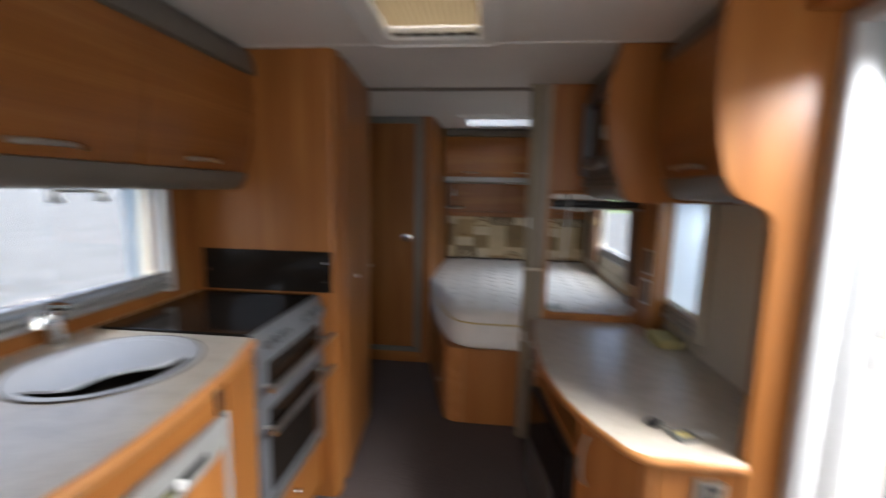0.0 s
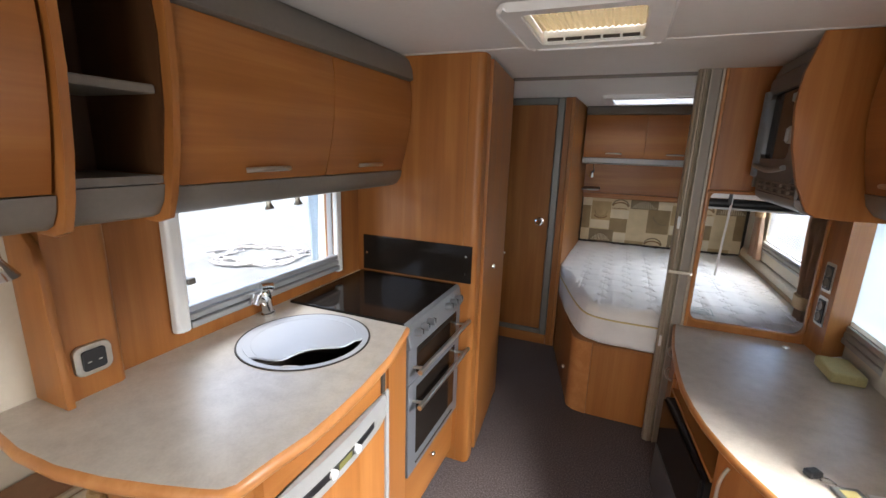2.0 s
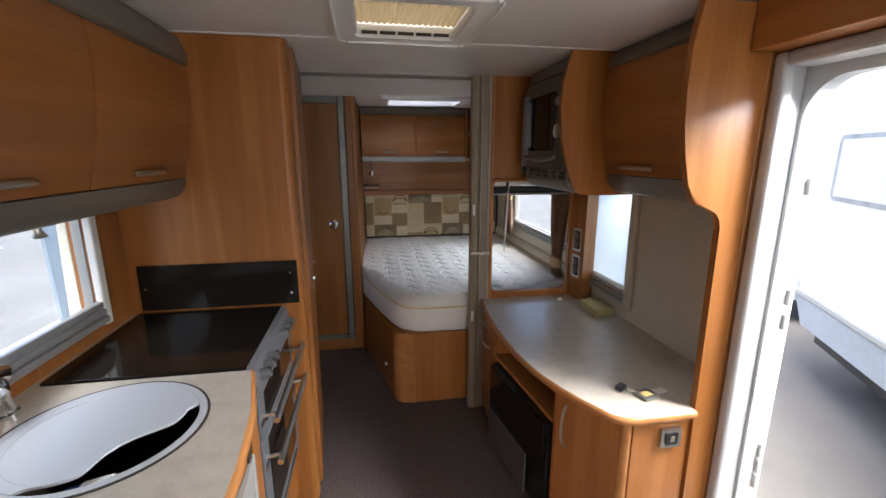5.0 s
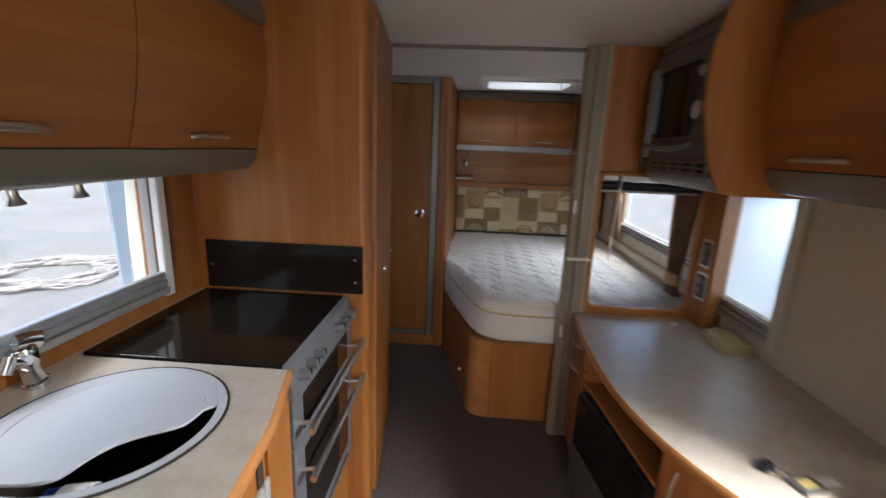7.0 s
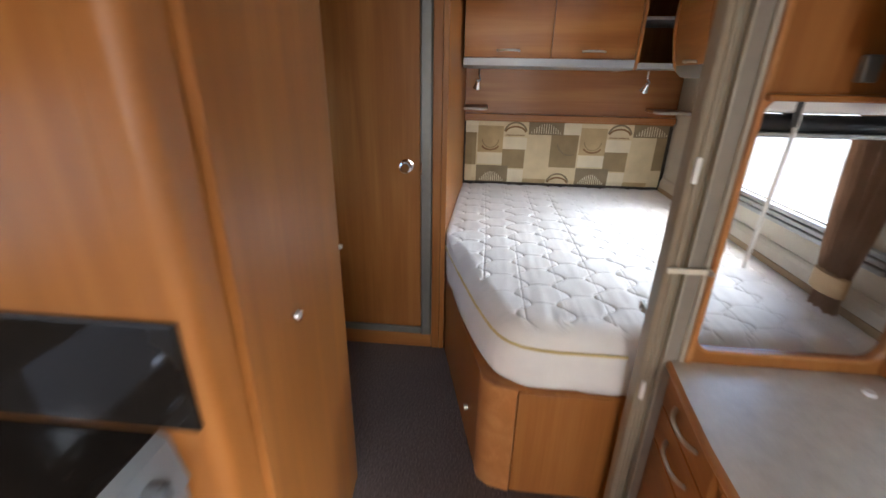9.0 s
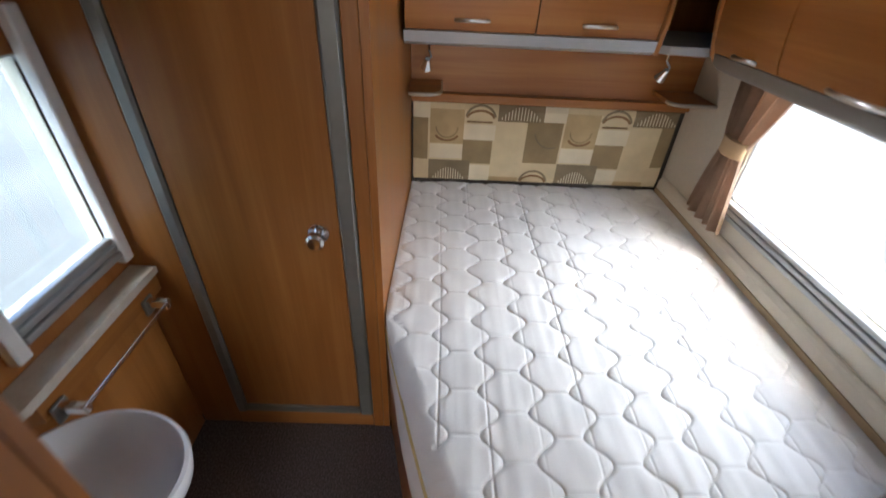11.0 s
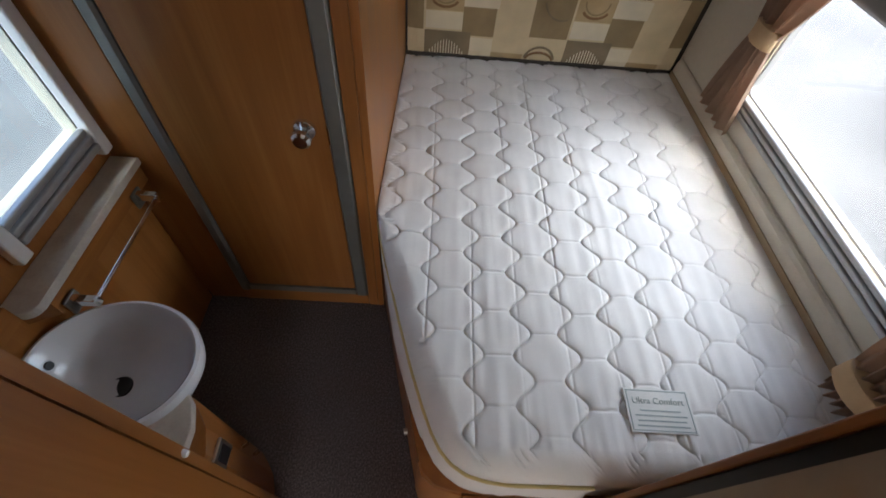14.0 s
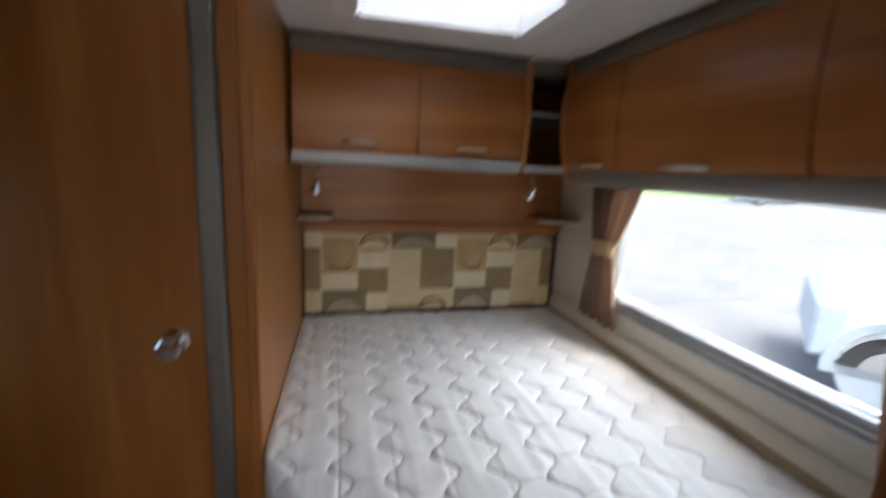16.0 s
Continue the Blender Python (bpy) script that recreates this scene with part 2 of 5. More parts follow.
SPONGE = plain("yellow_sponge", (0.42, 0.37, 0.17), 0.9, vary=0.15, scale=120, bumpy=0.6)
SKY_SHEET = lets_light("skylight_blind", (0.17, 0.128, 0.07), 0.3)
SKY_WHITE = lets_light("skylight_screen", (0.52, 0.56, 0.63), 0.48)
FROST = lets_light("frosted_blind", (0.66, 0.71, 0.75), 0.62)

# ---- mesh helpers ----
def mesh_from(name, bm, mats):
    me = bpy.data.meshes.new(name)
    bmesh.ops.recalc_face_normals(bm, faces=bm.faces)
    bm.to_mesh(me)
    bm.free()
    for m in mats if isinstance(mats, (list, tuple)) else [mats]:
        me.materials.append(m)
    return me


def part(name, bm, mat, parent=None, label="", smooth=False):
    me = mesh_from(name, bm, mat)
    if smooth:
        for p in me.polygons:
            p.use_smooth = True
        me.set_sharp_from_angle(angle=radians(40))
    ob = new(name, me)
    if parent is not None:
        ob.parent = parent
    if label:
        ob["label"] = label
    return ob


def thing(name, label, category, group="", kind="", at=(0, 0, 0)):
    """An Empty that holds the parts of one thing; it stays at the world's origin so that its parts keep world places."""
    ob = new(name)
    ob.empty_display_size = 0.05
    return tagged(ob, label, category, group, kind)


def fixed(name, bm, mat, label, category, smooth=False):
    return tagged(part(name, bm, mat, None, label, smooth), label, category, kind="structure")


def box(x0, x1, y0, y1, z0, z1, bevel=0.0, bm=None, seg=2):
    own = bmesh.new()
    bmesh.ops.create_cube(own, size=1, matrix=Matrix.Translation(((x0 + x1) / 2, (y0 + y1) / 2, (z0 + z1) / 2)) @ Matrix.Diagonal((abs(x1 - x0), abs(y1 - y0), abs(z1 - z0), 1)))
    if bevel:
        bmesh.ops.bevel(own, geom=own.edges[:], offset=bevel, segments=seg, affect="EDGES", profile=0.5)
    return join(bm, own)


def join(bm, own):
    if bm is None:
        return own
    me = bpy.data.meshes.new("tmp")
    own.to_mesh(me)
    own.free()
    bm.from_mesh(me)
    bpy.data.meshes.remove(me)
    return bm


def prism(points, a, b, axis="z", bevel=0.0, bm=None, caps=True):
    """An outline, extruded from a to b along an axis. Points are (x, y) for z, (x, z) for y, (y, z) for x."""
    own = bmesh.new()
    def place(p, h):
        return {"z": (p[0], p[1], h), "y": (p[0], h, p[1]), "x": (h, p[0], p[1])}[axis]
    lo = [own.verts.new(place(p, a)) for p in points]
    hi = [own.verts.new(place(p, b)) for p in points]
    k = len(points)
    for i in range(k):
        own.faces.new((lo[i], lo[(i + 1) % k], hi[(i + 1) % k], hi[i]))
    if caps:
        own.faces.new(lo[::-1])
        own.faces.new(hi)
    if bevel:
        rim = [e for e in own.edges if all(v in lo for v in e.verts) or all(v in hi for v in e.verts)]
        bmesh.ops.bevel(own, geom=rim, offset=bevel, segments=2, affect="EDGES", profile=0.5)
    return join(bm, own)


def plate(outer, holes, a, b, axis="z", bm=None):
    """A flat plate with holes through it."""
    own = bmesh.new()
    def place(p, h):
        return {"z": (p[0], p[1], h), "y": (p[0], h, p[1]), "x": (h, p[0], p[1])}[axis]
    for h in (a, b):
        edges = []
        for loop in [outer, *holes]:
            vs = [own.verts.new(place(p, h)) for p in loop]
            edges += [own.edges.new((vs[i], vs[(i + 1) % len(vs)])) for i in range(len(vs))]
        bmesh.ops.triangle_fill(own, use_beauty=True, use_dissolve=False, edges=edges)
    for loop in [outer, *holes]:
        k = len(loop)
        lo, hi = ([own.verts.new(place(p, h)) for p in loop] for h in (a, b))
        for i in range(k):
            own.faces.new((lo[i], lo[(i + 1) % k], hi[(i + 1) % k], hi[i]))
    bmesh.ops.remove_doubles(own, verts=own.verts, dist=1e-5)
    return join(bm, own)


def rounded(x0, x1, y0, y1, r, n=6, corners=(1, 1, 1, 1)):
    """A rectangle's outline, counter-clockwise from the lower left, with round corners where asked."""
    out = []
    for (cx, cy, a0), on in zip(((x0, y0, 180), (x1, y0, 270), (x1, y1, 0), (x0, y1, 90)), corners):
        if not on:
            out.append((cx, cy))
            continue
        ox, oy = cx + (r if cx == x0 else -r), cy + (r if cy == y0 else -r)
        out += [(ox + r * math.cos(radians(a0 + 90 * i / n)), oy + r * math.sin(radians(a0 + 90 * i / n))) for i in range(n + 1)]
    return out


def circle(cx, cy, rx, ry=None, n=40, a0=0, a1=360):
    ry = rx if ry is None else ry
    full = abs(a1 - a0) >= 360
    k = n if full else n + 1
    return [(cx + rx * math.cos(radians(a0 + (a1 - a0) * i / n)), cy + ry * math.sin(radians(a0 + (a1 - a0) * i / n))) for i in range(k)]


def rod(p, q, r, n=12, r2=None, bm=None):
    own = bmesh.new()
    p, q = Vector(p), Vector(q)
    m = Matrix.Translation((p + q) / 2) @ (q - p).to_track_quat("Z", "Y").to_matrix().to_4x4()
    bmesh.ops.create_cone(own, cap_ends=True, segments=n, radius1=r, radius2=r if r2 is None else r2, depth=(q - p).length, matrix=m)
    return join(bm, own)


def tube(points, r, n=8, bm=None, flat=1.0, side=(0, 0, 1), closed=False):
    """A bar of round or flattened section along points."""
    own = bmesh.new()
    pts = [Vector(p) for p in points]
    rings = []
    for i, p in enumerate(pts):
        a = pts[(i - 1) % len(pts)] if closed else pts[max(i - 1, 0)]
        b = pts[(i + 1) % len(pts)] if closed else pts[min(i + 1, len(pts) - 1)]
        d = (b - a).normalized()
        u = Vector(side) - d * d.dot(Vector(side))
        u = u.normalized() if u.length > 1e-4 else d.orthogonal().normalized()
        v = d.cross(u)
        rings.append([own.verts.new(p + u * r * math.cos(2 * math.pi * k / n) + v * r * flat * math.sin(2 * math.pi * k / n)) for k in range(n)])
    pairs = list(zip(rings, rings[1:])) + ([(rings[-1], rings[0])] if closed else [])
    for s, t in pairs:
        for k in range(n):
            own.faces.new((s[k], s[(k + 1) % n], t[(k + 1) % n], t[k]))
    if not closed:
        own.faces.new(rings[0])
        own.faces.new(rings[-1][::-1])
    return join(bm, own)


def lathe(profile, m, n=32, sx=1.0, sy=1.0, bm=None):
    """A profile of (radius, height) turned round the z axis, then set at m."""
    own = bmesh.new()
    rings = []
    for r, h in profile:
        if r < 1e-6:
            rings.append([own.verts.new(m @ Vector((0, 0, h)))])
        else:
            rings.append([own.verts.new(m @ Vector((r * sx * math.cos(2 * math.pi * k / n), r * sy * math.sin(2 * math.pi * k / n), h))) for k in range(n)])
    for s, t in zip(rings, rings[1:]):
        for k in range(n):
            f = [s[k % len(s)], s[(k + 1) % n % len(s)], t[(k + 1) % n % len(t)], t[k % len(t)]]
            f = list(dict.fromkeys(f))
            if len(f) > 2:
                own.faces.new(f)
    return join(bm, own)


def wall(name, axis, a, b, u0, u1, z0, z1, holes, mat, label, category="wall"):
    """A straight wall between a and b across its axis, with openings (u0, u1, z0, z1) through it."""
    outer = [(u0, z0), (u1, z0), (u1, z1), (u0, z1)]
    inner = [h if isinstance(h, list) else [(h[0], h[2]), (h[1], h[2]), (h[1], h[3]), (h[0], h[3])] for h in holes]
    return fixed(name, plate(outer, inner, a, b, axis), mat, label, category)


def bow_handle(bm, p, q, out, r=0.006, lift=0.022):
    """A flat bow handle from p to q, standing off along out."""
    p, q, out = Vector(p), Vector(q), Vector(out)
    pts = [p + (q - p) * i / 12 + out * lift * (1 - abs(2 * i / 12 - 1) ** 3.0) for i in range(13)]
    return tube(pts, r, 8, bm, 0.9, out)

# ---- the shell of the caravan ----
FLOOR_Y0, REAR, CEIL = -2.2, 4.47, 1.92
LEFT, RIGHT = -0.50, 1.76

fixed("floor", box(LEFT - 0.04, RIGHT + 0.04, FLOOR_Y0 - 0.04, REAR + 0.04, -0.06, 0.0), CARPET, "dark brown speckled carpet on the caravan floor", "floor")
SKY1, SKY2 = (0.40, 0.76, 1.36, 1.74), (0.58, 1.15, 3.36, 3.73)
ceil_holes = [[(a, c), (b, c), (b, d), (a, d)] for a, b, c, d in (SKY1, SKY2)]
fixed("ceiling", plate([(LEFT - 0.04, FLOOR_Y0), (RIGHT + 0.04, FLOOR_Y0), (RIGHT + 0.04, REAR + 0.04), (LEFT - 0.04, REAR + 0.04)], ceil_holes, CEIL, CEIL + 0.04), WHITE_BOARD, "off-white caravan ceiling with two roof lights", "ceiling")
KWIN, WWIN, BWIN, DWIN = (0.918, 1.665, 1.01, 1.40), (2.99, 3.40, 0.95, 1.5), (2.88, 3.91, 0.93, 1.47), (2.03, 2.44, 0.85, 1.40)
DOOR = rounded(0.50, 1.285, 0.0, 1.79, 0.06, 6, (0, 0, 1, 1))
wall("wall_left", "x", LEFT - 0.04, LEFT, FLOOR_Y0, REAR, -0.06, CEIL + 0.04, [KWIN, WWIN], CREAM, "cream-coloured board wall with two windows")
wall("wall_right", "x", RIGHT, RIGHT + 0.04, FLOOR_Y0, REAR, -0.06, CEIL + 0.04, [BWIN, DWIN, [(0.50, 0.001), *DOOR[1:-1], (0.50, 1.6)]], CREAM, "cream-coloured board wall with windows and an open entrance")
wall("wall_rear", "y", REAR, REAR + 0.04, LEFT - 0.04, RIGHT + 0.04, -0.06, CEIL + 0.04, [], CREAM, "cream-coloured rear wall behind the bed")
wall("wall_front", "y", FLOOR_Y0 - 0.04, FLOOR_Y0, LEFT - 0.04, RIGHT + 0.04, -0.06, CEIL + 0.04, [(-0.35, 1.61, 0.8, 1.6)], CREAM, "cream-coloured front wall with a wide window")
# wood-faced lining behind the kitchen and in the washroom
wall("wall_lining_kitchen", "x", LEFT + 0.002, -0.45, 0.71, 2.56, 0.0, 1.5, [KWIN], WOOD_Z, "cherry wood lining board around the kitchen window")
wall("wall_lining_washroom", "x", LEFT + 0.002, -0.452, 2.562, 3.40, 0.0, CEIL, [WWIN], WOOD_Z, "cherry wood lining board around the washroom window")
wall("wall_lining_dresser", "x", 1.70, RIGHT - 0.002, 1.29, 2.43, 0.0, CEIL, [(2.03, 2.425, 0.85, 1.40)], CREAM, "cream lining board behind the dresser")
# a strip across the ceiling, over the step between kitchen and bedroom
fixed("ceiling_trim", box(0.12, 1.03, 2.515, 2.535, 1.905, 1.922, 0.003), GREY, "thin grey-brown strip across the ceiling", "trim")
fixed("trim", box(-0.44, 1.69, 1.83, 1.835, 1.9165, 1.921), WHITE_BOARD, "white joint strip in the ceiling boards", "trim")


def roof_light(name, hole, mat, label, ribs, up=0.02):
    a, b, c, d = hole
    t = thing(name, label, "roof light", kind="structure")
    rim = plate(rounded(a - 0.045, b + 0.045, c - 0.045, d + 0.045, 0.04), [rounded(a + 0.02, b - 0.02, c + 0.02, d - 0.02, 0.02)], CEIL - 0.022, CEIL - 0.001)
    bmesh.ops.bevel(rim, geom=[e for e in rim.edges if e.calc_face_angle(0) > 1], offset=0.006, segments=2, affect="EDGES")
    part("frame", rim, WHITE, t)
    lining = plate(rounded(a + 0.001, b - 0.001, c + 0.001, d - 0.001, 0.01), [rounded(a + 0.012, b - 0.012, c + 0.012, d - 0.012, 0.01)], CEIL - 0.002, CEIL + 0.12)
    part("lining", lining, WHITE, t)
    bm, k = bmesh.new(), ribs
    vs = [[bm.verts.new((a + 0.013 + (b - a - 0.026) * i / k, y, CEIL + up + (0.006 if i % 2 else 0))) for y in (c + 0.013, d - 0.013)] for i in range(k + 1)]
    for s, u in zip(vs, vs[1:]):
        bm.faces.new((s[0], u[0], u[1], s[1]))
    part("pleated_blind", bm, mat, t)
    bm = None
    for i in range(5 if ribs < 40 else 0):
        x = a + 0.06 + (b - a - 0.12) * i / 4
        bm = box(x - 0.026, x + 0.026, d - 0.032, d - 0.02, CEIL - 0.012, CEIL - 0.004, bm=bm)
    if bm:
        part("vent_slots", bm, DARK, t)
    part("dome", prism(rounded(a - 0.02, b + 0.02, c - 0.02, d + 0.02, 0.04), CEIL + 0.121, CEIL + 0.135), PANE, t).visible_shadow = False
    return t


roof_light("roof_light_1", SKY1, SKY_SHEET, "white framed roof light with a drawn cream pleated blind", 34)
roof_light("roof_light_2", SKY2, SKY_WHITE, "white framed roof light over the bed with a ribbed screen", 60, 0.082)


def side_window(name, x, inward, span, label, glass=None):
    """A caravan window in a side wall: acrylic pane outside, profile rails inside."""
    y0, y1, z0, z1 = span
    t = thing(name, label, "window", kind="structure")
    s = inward
    pane = part("pane", box(x - s * 0.042, x - s * 0.036, y0 - 0.02, y1 + 0.02, z0 - 0.02, z1 + 0.02), glass or PANE, t)
    pane.visible_shadow = False
    part("window_frame", plate([(y0, z0), (y1, z0), (y1, z1), (y0, z1)], [rounded(y0 + 0.007, y1 - 0.007, z0 + 0.007, z1 - 0.007, 0.03)], x - s * 0.034, x - s * 0.008, "x"), SILVER, t)
    return t


k = side_window("window_1", LEFT + 0.05, 1, KWIN, "kitchen window with white blind guides and a grey bottom rail")
part("blind_guide", prism(rounded(-0.449, -0.412, 0.876, 0.921, 0.012), 0.985, 1.39, "z", 0.003), WHITE, k, "white plastic blind guide")
part("blind_guide", box(-0.449, -0.425, 1.655, 1.69, 0.97, 1.39, 0.005), WHITE, k, "white plastic blind guide")
for i in range(3):
    part("blind_rail", box(-0.449, -0.425 + 0.006 * (2 - i), 0.922, 1.654, 0.985 + 0.024 * i, 1.006 + 0.024 * i, 0.005), SILVER, k, "grey aluminium blind rail")
part("pane_edge", prism([(1.572, 1.02), (1.602, 1.02), (1.625, 1.39), (1.560, 1.39)], LEFT - 0.006, LEFT + 0.004, "x"), FROST, k, "frosted curved edge of the pane")
part("catch", box(-0.455, -0.430, 0.935, 0.960, 1.115, 1.135, 0.004), GREY, k, "small grey window catch")
w = side_window("window_2", LEFT + 0.05, 1, WWIN, "washroom window with a white surround and blind rails", PANE_DIM)
part("blind_guide", box(-0.451, -0.42, 3.355, 3.395, 0.90, 1.6, 0.006), WHITE, w, "white plastic blind guide")
part("blind_guide", box(-0.451, -0.42, 2.955, 2.995, 0.90, 1.6, 0.006), WHITE, w, "white plastic blind guide")
for i in range(3):
    part("blind_rail", box(-0.451, -0.43 + 0.006 * (2 - i), 2.996, 3.354, 0.93 + 0.024 * i, 0.951 + 0.024 * i, 0.005), SILVER, w, "grey aluminium blind rail")
b = side_window("window_3", RIGHT, -1, BWIN, "wide bedroom window with a grey rail under it")
for i in range(3):
    part("blind_rail", box(RIGHT - 0.022 - 0.004 * (2 - i), RIGHT - 0.001, 2.70, 3.92, 0.868 + 0.022 * i, 0.888 + 0.022 * i, 0.005), SILVER, b, "grey aluminium blind rail")
d = side_window("window_4", RIGHT, -1, DWIN, "window behind the dresser with a drawn white blind")
part("blind_sheet", box(1.728, 1.732, 2.03, 2.44, 0.85, 1.40), FROST, d, "thin white drawn blind")
for i in range(3):
    part("blind_rail", box(1.675 + 0.005 * i, 1.699, 2.02, 2.428, 0.772 + 0.026 * i, 0.796 + 0.026 * i, 0.005), SILVER, d, "grey aluminium blind rail")
part("blind_guide", box(1.672, 1.699, 1.975, 2.022, 0.76, 1.39, 0.008), CREAM, d, "cream plastic blind guide")
f = thing("window_5", "wide front window of the lounge", "window", kind="structure")
part("window_frame", plate([(-0.35, 0.8), (1.61, 0.8), (1.61, 1.6), (-0.35, 1.6)], [rounded(-0.32, 1.58, 0.83, 1.57, 0.05)], FLOOR_Y0 - 0.038, FLOOR_Y0 - 0.002, "y"), SILVER, f)

# entrance: white lining of the opening, and the leaf folded back outside
e = thing("door_1", "open entrance with white plastic lining and hinges", "door", kind="structure")
jamb = box(1.556, 1.60, 1.222, 1.262, 0.0, 1.79, 0.012, None, 3)
part("lining", jamb, DOOR_WHITE, e)
part("lining", box(1.601, 1.644, 1.236, 1.262, 0.0, 1.79, 0.004), DOOR_WHITE, e)
part("outer_frame", plate([(0.50, -0.002), (1.2885, -0.002), (1.2885, 1.789), (0.50, 1.789)], [rounded(0.56, 1.226, 0.004, 1.722, 0.11, 8, (0, 0, 1, 1))], 1.645, 1.697, "x"), DOOR_WHITE, e, "white frame with rounded upper corners")
part("lining", box(1.556, 1.644, 0.50, 1.221, 1.75, 1.79, 0.01), DOOR_WHITE, e)
part("lining", box(1.556, 1.644, 0.50, 0.55, 0.0, 1.749, 0.006), DOOR_WHITE, e)
part("door_leaf", box(1.812, 1.85, 1.32, 1.93, -0.1, 1.75, 0.012), DOOR_WHITE, e, "white door leaf folded back against the outside wall")
for z in (0.10, 0.16, 0.40, 0.46, 0.52, 0.98, 1.06, 1.40):
    hg = part("hinge", box(1.698, 1.716, 1.214, 1.236, z, z + 0.052, 0.004), DOOR_WHITE, e, "white door hinge")
part("threshold", box(1.699, 1.80, 0.56, 1.22, -0.01, 0.012, 0.004), SILVER, e, "metal door sill")
fixed("door_head_panel", box(1.48, 1.755, 0.30, 1.262, 1.792, CEIL - 0.001, 0.004), WOOD_Y, "cherry wood panel over the entrance", "panel")

# ---- kitchen ----
TOP = 0.93
edge_line = [(-0.499, 0.503), (-0.44, 0.477), (-0.32, 0.464), (-0.20, 0.468), (-0.09, 0.487), (0.017, 0.516), (0.095, 0.541), (0.126, 0.553), (0.144, 0.574), (0.152, 0.65), (0.167, 0.74), (0.169, 0.84), (0.165, 0.946), (0.145, 1.133), (0.095, 1.336)]
SINK = (-0.150, 1.105, 0.2035)
wt = thing("worktop", "mottled beige laminate kitchen worktop with a rounded cherry edge", "worktop")
outline = edge_line + [(-0.43, 1.336), (-0.43, 1.855), (-0.449, 1.855), (-0.449, 0.72), (-0.499, 0.60)]
part("worktop_slab", plate(outline, [circle(SINK[0], SINK[1], SINK[2] - 0.012, n=48)], TOP - 0.035, TOP), STONE, wt)
lip = [(x, y, TOP - 0.0165) for x, y in edge_line]
part("edging", tube([(-0.499, 0.503, TOP - 0.0165), *lip[1:]], 0.0162, 10, None, 0.75, (0, 0, 1)), WOOD_EDGE, wt, "rounded orange cherry edging", True)

ku = thing("kitchen_cabinet", "curved cherry wood kitchen base cabinet", "cabinet")
base = [(-0.448, 0.635), (-0.345, 0.635), (-0.318, 0.60), (-0.27, 0.572), (-0.19, 0.553), (-0.12, 0.535), (-0.03, 0.54), (0.05, 0.56), (0.10, 0.588), (0.122, 0.64), (0.125, 1.13), (0.075, 1.325), (-0.448, 1.325)]
part("body", prism(base, 0.07, TOP - 0.036, "z", 0, None, False), WOOD_Z, ku)
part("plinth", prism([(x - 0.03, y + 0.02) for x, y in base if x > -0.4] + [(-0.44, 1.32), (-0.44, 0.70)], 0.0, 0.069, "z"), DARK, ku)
part("top_rail", prism([(0.123, 0.63), (0.137, 0.64), (0.14, 1.12), (0.126, 1.13)], 0.816, TOP - 0.037, "z", 0.003), WOOD_Y, ku)
part("stile", prism([(0.126, 1.135), (0.139, 1.135), (0.10, 1.325), (0.082, 1.325)], 0.06, TOP - 0.037, "z", 0.003), WOOD_Z, ku)
part("catch", box(0.139, 0.146, 1.085, 1.105, 0.822, 0.885, 0.003), DARK, ku, "dark catch in the top rail")

fr = thing("fridge", "built-in fridge with a cherry door panel and grey trim", "fridge")
part("door_panel", box(0.124, 0.136, 0.635, 1.115, 0.08, 0.72, 0.003), WOOD_Z, fr)
part("trim", box(0.124, 0.144, 1.112, 1.132, 0.08, 0.815, 0.004), FRIDGE_GREY, fr, "grey metal side trim")
part("trim", box(0.124, 0.144, 0.622, 0.638, 0.08, 0.815, 0.004), FRIDGE_GREY, fr, "grey metal side trim")
bow = [(0.124, 0.64), (0.138, 0.64)] + [(0.142 + 0.016 * math.sin(math.pi * i / 12), 0.64 + 0.472 * i / 12) for i in range(13)] + [(0.124, 1.112)]
band = part("handle_band", prism(bow, 0.721, 0.812, "z", 0.014), FRIDGE_GREY, fr, "curved pale grey control band", True)
ins = [(0.150 + 0.0165 * math.sin(math.pi * i / 12) * 0.6, 0.72 + 0.31 * i / 12) for i in range(13)]
part("control_strip", prism([(x - 0.006, y) for x, y in ins] + [(x + 0.002, y) for x, y in ins[::-1]], 0.747, 0.767, "z", 0.001), BLACK, fr, "black control strip")
for y in (0.827, 0.928):
    part("dial", rod((0.155, y, 0.757), (0.169, y, 0.757), 0.0115, 20), WHITE, fr, "pale round dial")
part("display", box(0.158, 0.1635, 0.85, 0.905, 0.748, 0.766, 0.001), plain("display", (0.18, 0.17, 0.06), 0.2), fr, "small olive display")

# sink with its cover, pushed aside
sk = thing("sink", "round sink with a pale cover leaving a dark gap", "sink")
cx, cy, R = SINK
part("rim", lathe([(R - 0.022, -0.004), (R - 0.020, 0.003), (R - 0.012, 0.0042), (R - 0.004, 0.003), (R - 0.003, 0.0)], pose(cx, cy, TOP + 0.0005), 56), LID, sk, "pale flat rim", True)
part("seal", lathe([(R - 0.0035, 0.0), (R - 0.003, 0.0028), (R + 0.0015, 0.0028), (R + 0.002, 0.0)], pose(cx, cy, TOP + 0.0005), 56), DARK, sk, "dark seal round the rim", True)
# the bowl's dark colour holds the shade beneath the cover
part("bowl", lathe([(R - 0.018, 0.003), (R - 0.022, -0.05), (R - 0.04, -0.13), (R - 0.09, -0.15), (0.0, -0.152)], pose(cx, cy, TOP), 48), DARK, sk, "bowl darkened for the shade under its cover", True)
rc = R - 0.021
